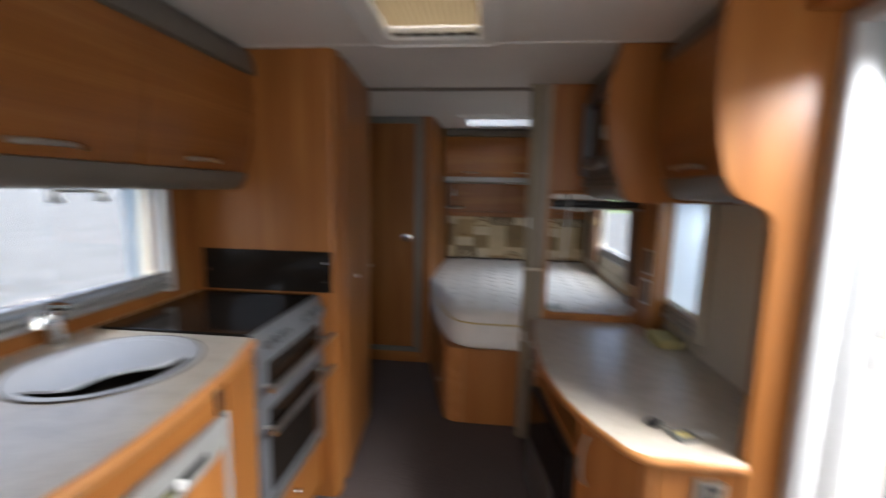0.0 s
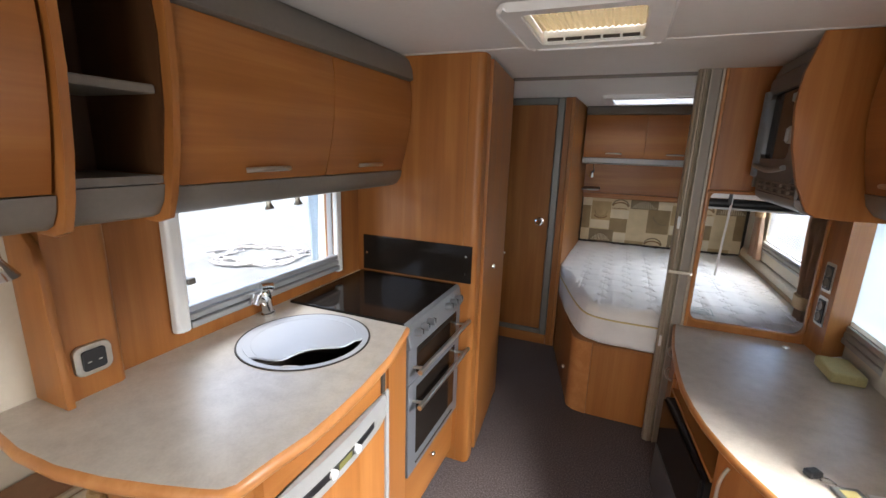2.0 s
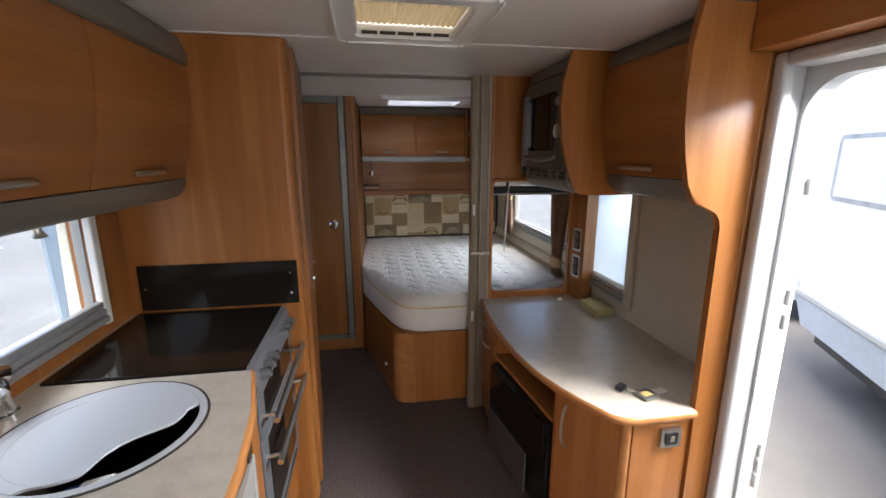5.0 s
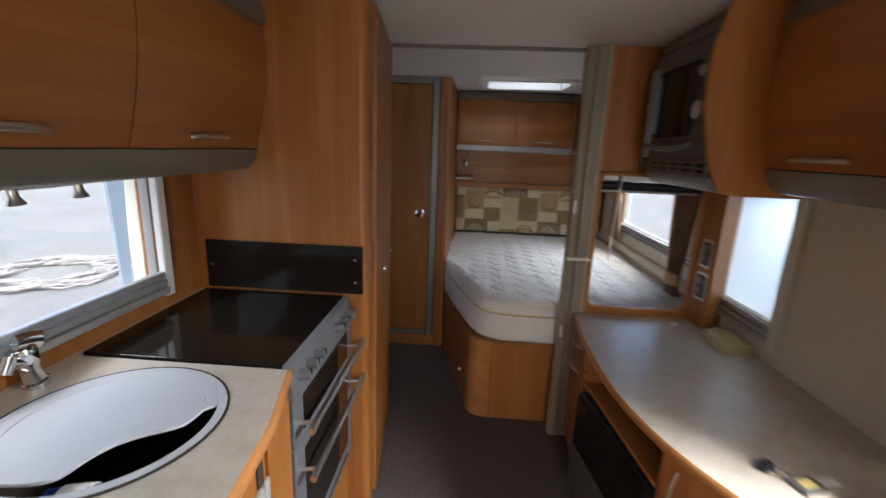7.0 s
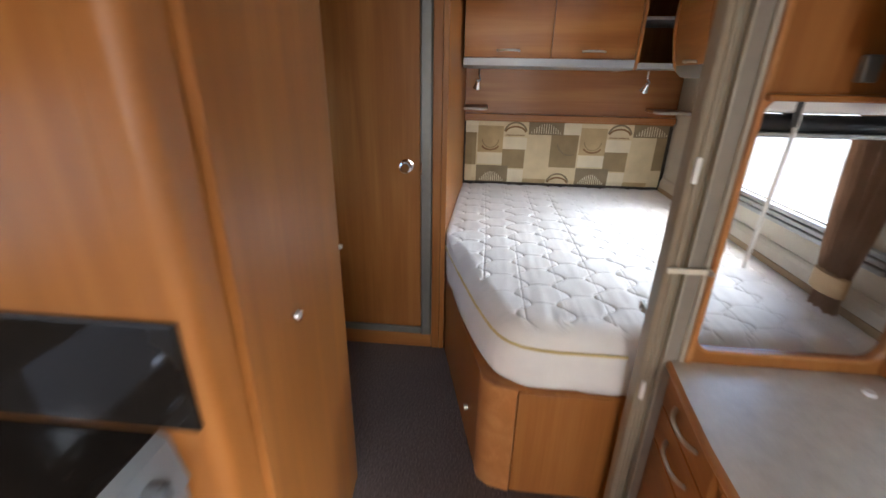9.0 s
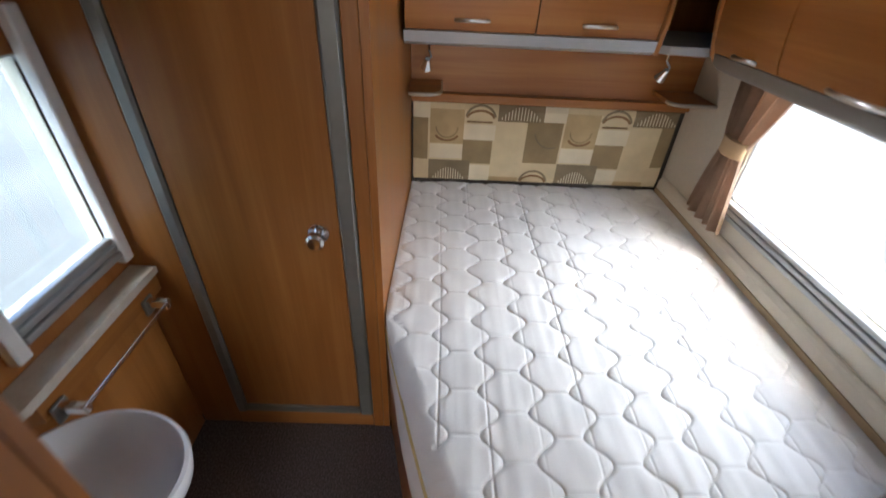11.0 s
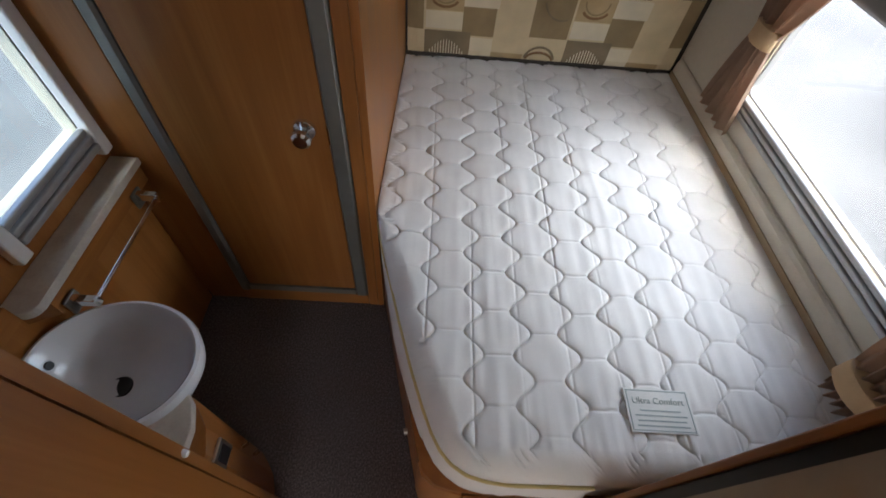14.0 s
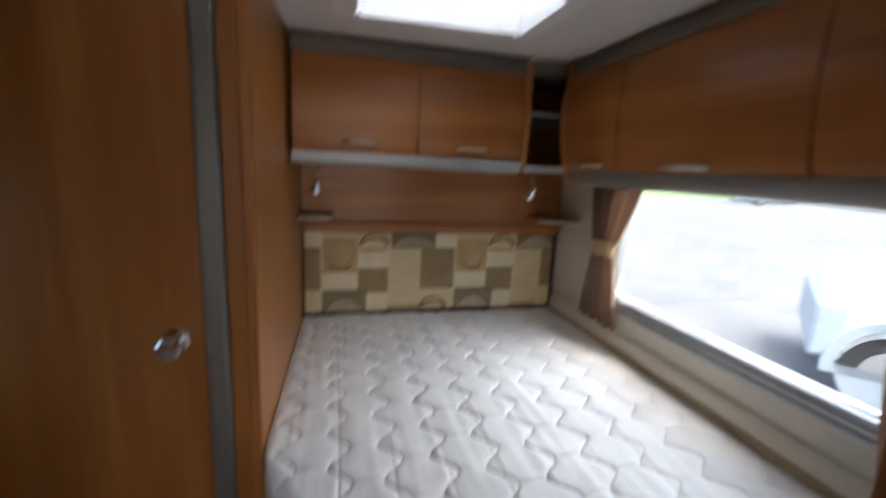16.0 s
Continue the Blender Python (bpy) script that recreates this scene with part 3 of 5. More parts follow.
def cover_gap(a):
    """How far the cover's free side stands back from the rim, by the angle."""
    steps = ((252, 0.0), (256, 0.016), (276, 0.030), (284, 0.036), (292, 0.070), (300, 0.088), (316, 0.100), (334, 0.096), (346, 0.082), (354, 0.064), (362, 0.042), (374, 0.030), (381, 0.024), (383, 0.0), (620, 0.0))
    for (a0, g0), (a1, g1) in zip(steps, steps[1:]):
        if a0 <= a <= a1:
            return g0 + (g1 - g0) * (a - a0) / (a1 - a0)
    return 0.0
cover = [(cx + (rc - cover_gap(a)) * math.cos(radians(a)), cy + (rc - cover_gap(a)) * math.sin(radians(a))) for a in range(252, 612, 3)]
part("cover", prism(cover, TOP - 0.002, TOP + 0.0042, "z", 0.001), LID, sk, "pale grey lift-out cover")
part("cover_groove", tube([(x, y, TOP + 0.0042) for x, y in circle(cx, cy, rc - 0.022, n=48, a0=30, a1=254)], 0.0016, 6), LID, sk, "raised ring on the cover")
bt = thing("bottle", "small white and blue bottle lying in the sink", "bottle")
part("body", rod((cx + 0.035, cy - 0.135, TOP - 0.040), (cx + 0.085, cy - 0.135, TOP - 0.030), 0.020, 14), WHITE, bt, "", True)
part("cap", rod((cx + 0.005, cy - 0.135, TOP - 0.046), (cx + 0.034, cy - 0.135, TOP - 0.0402), 0.017, 14), plain("blue_plastic", (0.02, 0.06, 0.3), 0.3), bt, "blue cap", True)

tp = thing("tap", "chrome mixer tap with a short spout", "tap")
tx, ty = -0.40, 1.205
part("base", lathe([(0.0, 0.0), (0.025, 0.0), (0.025, 0.012), (0.020, 0.016), (0.0195, 0.05), (0.024, 0.06), (0.027, 0.085), (0.023, 0.096), (0.0, 0.099)], pose(tx, ty, TOP, 10, -4), 24), CHROME, tp, "", True)
part("spout", tube([(tx, ty - 0.006, TOP + 0.045), (tx + 0.002, ty - 0.03, TOP + 0.068), (tx + 0.003, ty - 0.055, TOP + 0.082)], 0.0145, 12), CHROME, tp, "", True)
part("nozzle", rod((tx + 0.003, ty - 0.05, TOP + 0.092), (tx + 0.004, ty - 0.068, TOP + 0.062), 0.018, 16), CHROME, tp, "", True)
part("lever", tube([(tx, ty - 0.03, TOP + 0.108), (tx, ty, TOP + 0.104), (tx, ty + 0.022, TOP + 0.097)], 0.020, 10, None, 0.5), CHROME, tp, "", True)

# cooker
ck = thing("cooker", "silver built-in cooker with a black glass lid and two ovens", "cooker")
part("body", box(-0.42, 0.085, 1.34, 1.85, 0.30, TOP - 0.012), COOKER, ck)
part("hob_glass", box(-0.428, 0.082, 1.342, 1.852, TOP - 0.011, TOP + 0.006, 0.003), BLACK_GLASS, ck, "shiny black glass hob cover")
part("control_panel", prism([(0.083, TOP + 0.007), (0.098, TOP - 0.004), (0.112, 0.845), (0.085, 0.84)], 1.335, 1.852, "y", 0.003), COOKER, ck, "sloping silver control panel")
for y in (1.39, 1.445, 1.50, 1.68, 1.735, 1.79):
    kn = part("knob", rod((0.100, y, 0.887), (0.134, y, 0.893), 0.0165, 20, 0.014), COOKER, ck, "round silver knob", True)
    part("pointer", box(0.125, 0.136, y - 0.002, y + 0.002, 0.888, 0.908), BLACK, kn)
part("grill_door", box(0.086, 0.104, 1.338, 1.85, 0.70, 0.838, 0.003), COOKER, ck, "silver grill door")
part("grill_glass", box(0.100, 0.106, 1.40, 1.80, 0.722, 0.825, 0.002), BLACK_GLASS, ck, "black grill window")
part("oven_door", box(0.086, 0.104, 1.338, 1.85, 0.305, 0.695, 0.003), COOKER, ck, "silver oven door")
part("oven_glass", box(0.100, 0.106, 1.40, 1.795, 0.375, 0.665, 0.002), BLACK_GLASS, ck, "black oven window")
for z in (0.765, 0.625):
    h = part("handle", rod((0.150, 1.335, z), (0.150, 1.855, z), 0.0095, 14), NICKEL, ck, "silver bar handle", True)
    for y in (1.375, 1.815):
        part("bracket", rod((0.102, y, z - 0.008), (0.150, y, z), 0.006, 8), NICKEL, h)
part("vent_row", tube([(0.105, 1.40 + 0.02 * i, 0.335) for i in range(20)], 0.004, 6), DARK, ck, "row of dark vents")
dr = part("drawer_front", box(0.062, 0.082, 1.33, 1.86, 0.06, 0.297, 0.003), WOOD_Y, ck, "cherry wood drawer front")
part("drawer_box", box(-0.44, 0.061, 1.327, 1.86, 0.06, 0.297), WOOD_Z, ck)
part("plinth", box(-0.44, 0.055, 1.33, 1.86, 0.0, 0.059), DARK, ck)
part("knob", lathe([(0.0, 0.022), (0.010, 0.02), (0.012, 0.014), (0.005, 0.008), (0.006, 0.0)], pose(0.082, 1.60, 0.225, 0, 90), 16), CHROME, dr, "small chrome knob", True)
sp = thing("splashback", "black glass splashback standing behind the hob", "splashback")
part("glass", box(-0.415, 0.15, 1.847, 1.857, 0.944, 1.117, 0.002), BLACK_GLASS, sp)
for x, z in ((0.125, 0.99), (0.125, 1.07), (-0.39, 1.03)):
    part("fixing", rod((x, 1.8465, z), (x, 1.840, z), 0.005, 12), CHROME, sp, "chrome fixing")

# tall cupboard beside the cooker, its front slightly turned
tc = thing("tall_cupboard", "floor-to-ceiling cherry wood cupboard with a rounded corner post", "cupboard")
part("side_panel", box(-0.449, 0.104, 1.858, 1.878, 0.0, CEIL - 0.001), WOOD_Z, tc)
part("corner_post", prism([(0.105, 1.858), (0.138, 1.858)] + circle(0.138, 1.886, 0.028, n=8, a0=-90, a1=0) + [(0.165, 1.935), (0.105, 1.935)], 0.0, CEIL - 0.001, "z"), WOOD_Z, tc, "rounded cherry corner post", True)
def along(u, off=0.0):
    p, q = Vector((0.164, 1.94)), Vector((0.104, 2.562))
    nrm = Vector((q - p)).orthogonal().normalized()
    nrm = nrm if nrm.x > 0 else -nrm
    c = p + (q - p) * u + nrm * off
    return (c.x, c.y)
part("door", prism([along(0.005, -0.004), along(0.005, 0.014), along(0.955, 0.014), along(0.955, -0.004)], 0.03, CEIL - 0.012, "z", 0.003), WOOD_Z, tc)
part("end_post", prism([along(0.962, -0.02), along(0.962, 0.012), along(1.0, 0.008), along(1.0, -0.02)], 0.0, CEIL - 0.001, "z", 0.003), WOOD_Z, tc)
part("plinth", prism([along(0.0, -0.03), along(0.0, -0.006), along(0.955, -0.006), along(0.955, -0.03)], 0.0, 0.028, "z"), DARK, tc)
part("back_panel", box(-0.449, 0.080, 2.543, 2.561, 0.0, CEIL - 0.001), WOOD_Z, tc)
kx, ky = along(0.31, 0.014)
part("knob", lathe([(0.0, 0.02), (0.011, 0.018), (0.013, 0.012), (0.005, 0.007), (0.006, 0.0)], pose(kx, ky, 0.962, 0, 90, -6), 16), CHROME, tc, "small chrome knob", True)
hx, hy = along(0.982, 0.009)
part("catch", lathe([(0.0, 0.012), (0.006, 0.010), (0.008, 0.0), (0.0, 0.0)], pose(hx, hy, 0.937, 0, 90, -6), 14), WHITE, tc, "small white push catch", True)

# left overhead lockers
FACE = [(-0.166, 1.812), (-0.161, 1.76), (-0.160, 1.70), (-0.166, 1.63), (-0.177, 1.56), (-0.192, 1.50), (-0.209, 1.437)]
def locker_door(parent, y0, y1, face, sign, grip, wood_mat=None):
    """A bowed flap between y0 and y1, its face given as (x, z); sign: the side that it shows."""
    back = [(x - sign * 0.018, z) for x, z in face[::-1]]
    dr_ = part("door", prism(face + back, y0 + 0.0025, y1 - 0.0025, "y", 0.003), wood_mat or WOOD_Y, parent, "", True)
    x, z = face[-2][0] * 0.45 + face[-1][0] * 0.55, face[-2][1] * 0.45 + face[-1][1] * 0.55
    if grip:
        part("handle", bow_handle(None, (x, grip[0], z), (x, grip[1], z), (sign, 0, 0.1), 0.008, 0.026), NICKEL, dr_, "bow-shaped nickel handle", True)
    return dr_
def locker(name, y0, y1, label, doors):
    t = thing(name, label, "overhead locker", "kitchen overhead lockers")
    part("body", prism([(-0.449, 1.437), (-0.228, 1.437), (-0.186, 1.56), (-0.180, 1.812), (-0.449, 1.90)], y0 + 0.002, y1 - 0.002, "y"), WOOD_Y, t)
    part("valance", prism([(-0.207, 1.434), (-0.214, 1.405), (-0.235, 1.375), (-0.26, 1.365), (-0.449, 1.365), (-0.449, 1.434)], y0 + 0.001, y1 - 0.001, "y"), GREY, t, "curved grey-brown light pelmet", True)
    part("cornice", prism([(-0.166, 1.815), (-0.154, 1.822), (-0.160, 1.862), (-0.176, 1.902), (-0.196, 1.918), (-0.30, 1.918), (-0.30, 1.815)], y0 + 0.001, y1 - 0.001, "y"), GREY, t, "grey-brown ceiling cornice", True)
    for a, b_, g in doors:
        locker_door(t, a, b_, FACE, 1, g)
    return t
locker("overhead_locker", 0.766, 1.855, "cherry wood overhead locker with two bowed flaps", [(0.768, 1.310, (0.97, 1.13)), (1.310, 1.853, (1.50, 1.66))])
locker("overhead_locker", -0.70, 0.548, "cherry wood overhead locker at the lounge end", [(-0.70, 0.545, (0.16, 0.34))])
sh = thing("open_shelf", "open cherry wood shelf bay between the overhead lockers", "shelf", "kitchen overhead lockers")
side = [(-0.449, 1.36), (-0.25, 1.352), (-0.208, 1.365), (-0.188, 1.42), (-0.165, 1.52), (-0.148, 1.65), (-0.146, 1.78), (-0.155, 1.86), (-0.17, 1.918), (-0.449, 1.918)]
for y in (0.550, 0.748):
    part("upright", prism(side, y, y + 0.016, "y", 0.003), WOOD_Z, sh, "curved cherry upright", True)
part("shelf", box(-0.435, -0.190, 0.573, 0.741, 1.630, 1.649, 0.004), GREY, sh, "grey shelf board")
part("bottom", prism([(-0.448, 1.445), (-0.205, 1.445), (-0.205, 1.462), (-0.448, 1.462)], 0.569, 0.747, "y", 0.003), GREY, sh, "grey bottom board")
part("valance", prism([(-0.205, 1.442), (-0.214, 1.405), (-0.235, 1.375), (-0.26, 1.365), (-0.449, 1.365), (-0.449, 1.442)], 0.569, 0.747, "y"), GREY, sh, "curved grey-brown light pelmet", True)
# back, sides and roof carry the bay's shade as a darker wood colour
part("back", box(-0.449, -0.437, 0.569, 0.747, 1.463, 1.917), WOOD_SHADED, sh)
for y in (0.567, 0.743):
    part("side_lining", prism([(-0.436, 1.464), (-0.205, 1.464), (-0.178, 1.60), (-0.172, 1.75), (-0.19, 1.914), (-0.436, 1.914)], y, y + 0.004, "y"), WOOD_SHADED, sh, "inner side, its cherry darkened for shade")
part("roof", box(-0.436, -0.19, 0.572, 0.742, 1.902, 1.916), WOOD_SHADED, sh)

# upright end board with the socket
eb = thing("end_board", "upright cherry board at the end of the worktop", "board")
part("board", prism([(-0.497, TOP + 0.001), (-0.370, TOP + 0.001), (-0.382, 1.25), (-0.395, 1.31), (-0.43, 1.345), (-0.497, 1.355)], 0.572, 0.590, "y", 0.003), WOOD_Z, eb, "", True)
part("cheek", prism([(-0.497, 0.591), (-0.398, 0.591), (-0.398, 0.685)] + circle(-0.42, 0.70, 0.022, n=5, a0=0, a1=90) + [(-0.497, 0.722)], TOP + 0.001, 1.353, "z"), WOOD_Z, eb, "", True)
so = thing("socket", "black double-pole socket in a silver surround", "socket")
part("surround", prism(rounded(0.607, 0.686, 0.988, 1.062, 0.016), -0.397, -0.386, "x", 0.003), NICKEL, so, "silver surround")
part("insert", prism(rounded(0.622, 0.671, 1.000, 1.050, 0.006), -0.3861, -0.381, "x", 0.001), BLACK, so, "black socket insert")
for y in (0.635, 0.658):
    part("pin_hole", box(-0.381, -0.3803, y - 0.004, y + 0.004, 1.020, 1.0225), NICKEL, so)

def spot(name, x, y, z, label, tilt=20, s=1.0, mat=CHROME):
    t = thing(name, label, "spotlight", "kitchen spotlights")
    m = pose(x, y, z, 180 + tilt)
    part("stem", rod((x, y, z), (x, y, z - 0.02 * s), 0.008 * s, 10), mat, t)
    part("shade", lathe([(0.010 * s, 0.015 * s), (0.019 * s, 0.018 * s), (0.020 * s, 0.05 * s), (0.033 * s, 0.075 * s), (0.037 * s, 0.082 * s), (0.030 * s, 0.080 * s), (0.0, 0.072 * s)], m, 20), mat, t, "bell-shaped metal shade", True)
    return t
spot("spotlight", -0.33, 0.475, 1.365, "chrome spotlight under the overhead locker", 5, 1.1)
spot("spotlight", -0.33, 1.165, 1.365, "small dark chrome spotlight under the locker", 8, 0.44, NICKEL)
spot("spotlight", -0.33, 1.300, 1.365, "small dark chrome spotlight under the locker", 8, 0.44, NICKEL)
sb = thing("spotlight_rail", "thin chrome rail between two small spotlights", "rail")
part("rail", rod((-0.33, 1.172, 1.358), (-0.33, 1.293, 1.358), 0.004, 10), NICKEL, sb)
CREAM_PIPE = cloth("cream_piping", (0.5, 0.44, 0.32), 0.1)
ba = thing("bench_sofa", "brown lounge bench with a patterned gold backrest", "bench")
part("backrest", box(-0.497, -0.362, -1.6, 0.605, 0.421, 0.752, 0.012), BROWN_SEAT, ba)
part("backrest_piping", tube([(-0.352, -1.6, 0.747), (-0.352, 0.575, 0.747), (-0.352, 0.594, 0.739), (-0.352, 0.600, 0.72), (-0.352, 0.600, 0.45)], 0.008, 8), CREAM_PIPE, ba, "cream piping", True)
part("backrest_cloth", box(-0.352, -0.320, -1.6, 0.598, 0.43, 0.742, 0.014), BENCH_CLOTH, ba, "gold patterned cloth")
part("base", box(-0.497, 0.06, -1.7, 0.44, 0.0, 0.30, 0.004), WOOD_Y, ba)
part("seat_cushion", box(-0.496, 0.07, -1.7, 0.44, 0.301, 0.42, 0.03), BROWN_SEAT, ba)

# ---- dresser side ----
DT = 0.70
front_line = [(1.062, 2.44), (1.045, 2.30), (1.030, 2.15), (1.026, 2.0), (1.025, 1.885), (1.029, 1.76), (1.044, 1.65), (1.066, 1.55), (1.096, 1.461), (1.127, 1.39), (1.158, 1.333), (1.185, 1.285), (1.215, 1.262), (1.245, 1.255), (1.468, 1.255)]
dt = thing("dresser_top", "mottled beige laminate dresser top with a cherry edge", "worktop")
part("slab", prism(front_line + [(1.468, 1.289), (1.699, 1.289), (1.699, 2.44)], DT - 0.03, DT, "z"), STONE, dt)
part("edging", tube([(x, y, DT - 0.0145) for x, y in front_line], 0.0142, 10, None, 0.8, (0, 0, 1)), WOOD_EDGE, dt, "rounded orange cherry edging", True)

def facet(p, q, z0, z1, depth=0.018, proud=0.0, bevel=0.003):
    """An upright board whose face runs from p to q, seen from the aisle side."""
    p, q = Vector(p), Vector(q)
    nrm = Vector((q.y - p.y, p.x - q.x)).normalized()
    nrm = nrm if nrm.x < 0 or (abs(nrm.x) < 0.3 and nrm.y < 0) else -nrm
    a, b_ = p + nrm * proud, q + nrm * proud
    c, d_ = q - nrm * (depth - proud), p - nrm * (depth - proud)
    return prism([a[:], b_[:], c[:], d_[:]], z0, z1, "z", bevel)

A0, A1, B0, B1, C0, C1 = (1.068, 2.438), (1.043, 2.13), (1.042, 2.11), (1.105, 1.545), (1.112, 1.53), (1.232, 1.290)
du = thing("drawer_unit", "cherry wood drawer unit with bow handles", "drawer unit")
part("carcass", prism([(A0[0] + 0.025, 2.44), (A1[0] + 0.025, 2.115), (1.69, 2.115), (1.69, 2.44)], 0.04, DT - 0.032), WOOD_Z, du)
def mix2(p, q, u):
    return (p[0] + (q[0] - p[0]) * u, p[1] + (q[1] - p[1]) * u)
for z0, z1, hz in ((0.555, 0.662, 0.615), (0.435, 0.550, 0.50), (0.06, 0.430, None)):
    fr_ = part("drawer_front" if hz else "lower_panel", facet(A0, A1, z0, z1), WOOD_Y, du)
    if hz:
        a, b_ = mix2(A0, A1, 0.28), mix2(A0, A1, 0.74)
        part("handle", bow_handle(None, (a[0] - 0.001, a[1], hz), (b_[0] - 0.001, b_[1], hz), (-1, 0, 0), 0.006, 0.024), NICKEL, fr_, "bow-shaped nickel handle", True)

nc = thing("niche_cabinet", "cherry wood dresser cabinet with an open niche", "cabinet")
part("top_rail", facet(B0, B1, 0.628, DT - 0.031), WOOD_Y, nc)
part("shelf", prism([B0, B1, (1.69, 1.545), (1.69, 2.11)], 0.50, 0.518, "z", 0.002), WOOD_Y, nc)
# niche back is near-black in place of the shade deep in the niche
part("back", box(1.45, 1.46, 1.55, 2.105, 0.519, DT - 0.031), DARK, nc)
part("side", box(1.055, 1.44, 2.105, 2.114, 0.0, DT - 0.032), WOOD_Z, nc)
part("side", prism([(1.115, 1.535), (1.44, 1.535), (1.44, 1.545), (1.112, 1.545)], 0.0, DT - 0.032), WOOD_Z, nc)
part("door", facet(C0, mix2(C0, C1, 0.97), 0.05, DT - 0.033), WOOD_Z, nc)
a = mix2(C0, C1, 0.18)
part("handle", bow_handle(None, (a[0] - 0.004, a[1] - 0.004, 0.44), (a[0] - 0.004, a[1] - 0.004, 0.61), (-0.88, -0.45, 0), 0.006, 0.024), NICKEL, nc, "upright nickel handle", True)
part("corner_post", prism(circle(1.252, 1.297, 0.022, n=10, a0=150, a1=280) + [(1.27, 1.32)], 0.0, DT - 0.033), WOOD_EDGE, nc, "rounded corner post", True)
part("end_panel", box(1.262, 1.47, 1.276, 1.292, 0.0, DT - 0.033, 0.002), WOOD_Z, nc)
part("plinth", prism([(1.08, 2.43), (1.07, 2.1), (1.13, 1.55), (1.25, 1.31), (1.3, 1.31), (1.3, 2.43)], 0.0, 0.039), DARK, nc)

ht = thing("heater", "black glossy gas heater with a steel lower panel", "heater")
h0, h1 = (1.020, 2.085), (1.098, 1.56)
part("case", facet(h0, h1, 0.045, 0.485, 0.12, 0.0, 0.012), BLACK, ht)
part("front_glass", facet(mix2(h0, h1, 0.03), mix2(h0, h1, 0.97), 0.20, 0.478, 0.01, 0.012, 0.003), BLACK_GLASS, ht, "black glass front")
part("steel_panel", facet(mix2(h0, h1, 0.04), mix2(h0, h1, 0.74), 0.05, 0.25, 0.008, 0.018, 0.003), plain("dark_brushed_steel", (0.16, 0.16, 0.165), 0.4, 0.6), ht, "brushed steel lower panel")

s2 = thing("socket", "black socket in a silver surround on the dresser end", "socket")
part("surround", prism(rounded(1.357, 1.432, 0.566, 0.636, 0.006), 1.262, 1.2755, "y", 0.003), NICKEL, s2, "silver surround")
part("insert", prism(rounded(1.372, 1.416, 0.580, 0.623, 0.004), 1.258, 1.2618, "y", 0.001), BLACK, s2, "black socket insert")
part("switch", box(1.385, 1.403, 1.255, 1.258, 0.591, 0.612, 0.001), GREY, s2)

# the wing board beside the entrance
wing = [(1.471, 0.0), (1.556, 0.0), (1.556, 1.918), (1.322, 1.918), (1.306, 1.80), (1.303, 1.70), (1.308, 1.60), (1.322, 1.51), (1.343, 1.43), (1.362, 1.387), (1.382, 1.372), (1.42, 1.366), (1.448, 1.352), (1.465, 1.33), (1.471, 1.30)]
wg = thing("wing_board", "tall shaped cherry board beside the entrance", "board")
part("board", prism(wing, 1.264, 1.288, "y", 0.005), WOOD_Z, wg, "", True)
part("cover_strip", box(1.546, 1.578, 1.2625, 1.288, 0.0, 1.918, 0.004), WOOD_DOOR, wg, "darker cherry cover strip")

# right overhead locker
RF = [(1.398, 1.848), (1.388, 1.77), (1.384, 1.70), (1.388, 1.63), (1.398, 1.56), (1.410, 1.50), (1.424, 1.440)]
def right_locker(name, y0, y1, doors, face, label, wallx):
    t = thing(name, label, "overhead locker", "right overhead lockers")
    part("body", prism([(wallx, 1.44), (face[-1][0] + 0.02, 1.44), (face[4][0] + 0.02, 1.56), (face[0][0] + 0.02, face[0][1]), (wallx, face[0][1])], y0 + 0.002, y1 - 0.002, "y"), WOOD_Y, t)
    x = face[-1][0]
    part("valance", prism([(x, 1.437), (x + 0.010, 1.40), (x + 0.035, 1.37), (x + 0.06, 1.362), (wallx, 1.362), (wallx, 1.437)], y0 + 0.001, y1 - 0.001, "y"), GREY, t, "curved grey-brown light pelmet", True)
    x = face[0][0]
    part("cornice", prism([(x, face[0][1] + 0.003), (x - 0.008, face[0][1] + 0.01), (x + 0.008, 1.900), (x + 0.03, 1.918), (x + 0.14, 1.918), (x + 0.14, face[0][1] + 0.003)], y0 + 0.001, y1 - 0.001, "y"), GREY, t, "grey-brown ceiling cornice", True)
    for a, b_, g in doors:
        locker_door(t, a, b_, face, -1, g)
    return t
right_locker("overhead_locker", 1.29, 1.838, [(1.29, 1.836, (1.54, 1.73))], RF, "cherry wood overhead locker with one bowed flap", 1.698)
mp_ = thing("divider_board", "curved cherry divider board beside the microwave", "board")
part("board", prism([(1.698, 1.350), (1.42, 1.348), (1.355, 1.352), (1.332, 1.370), (1.297, 1.455), (1.268, 1.58), (1.256, 1.70), (1.262, 1.80), (1.290, 1.918), (1.698, 1.918)], 1.948, 1.968, "y", 0.004), WOOD_Z, mp_, "", True)

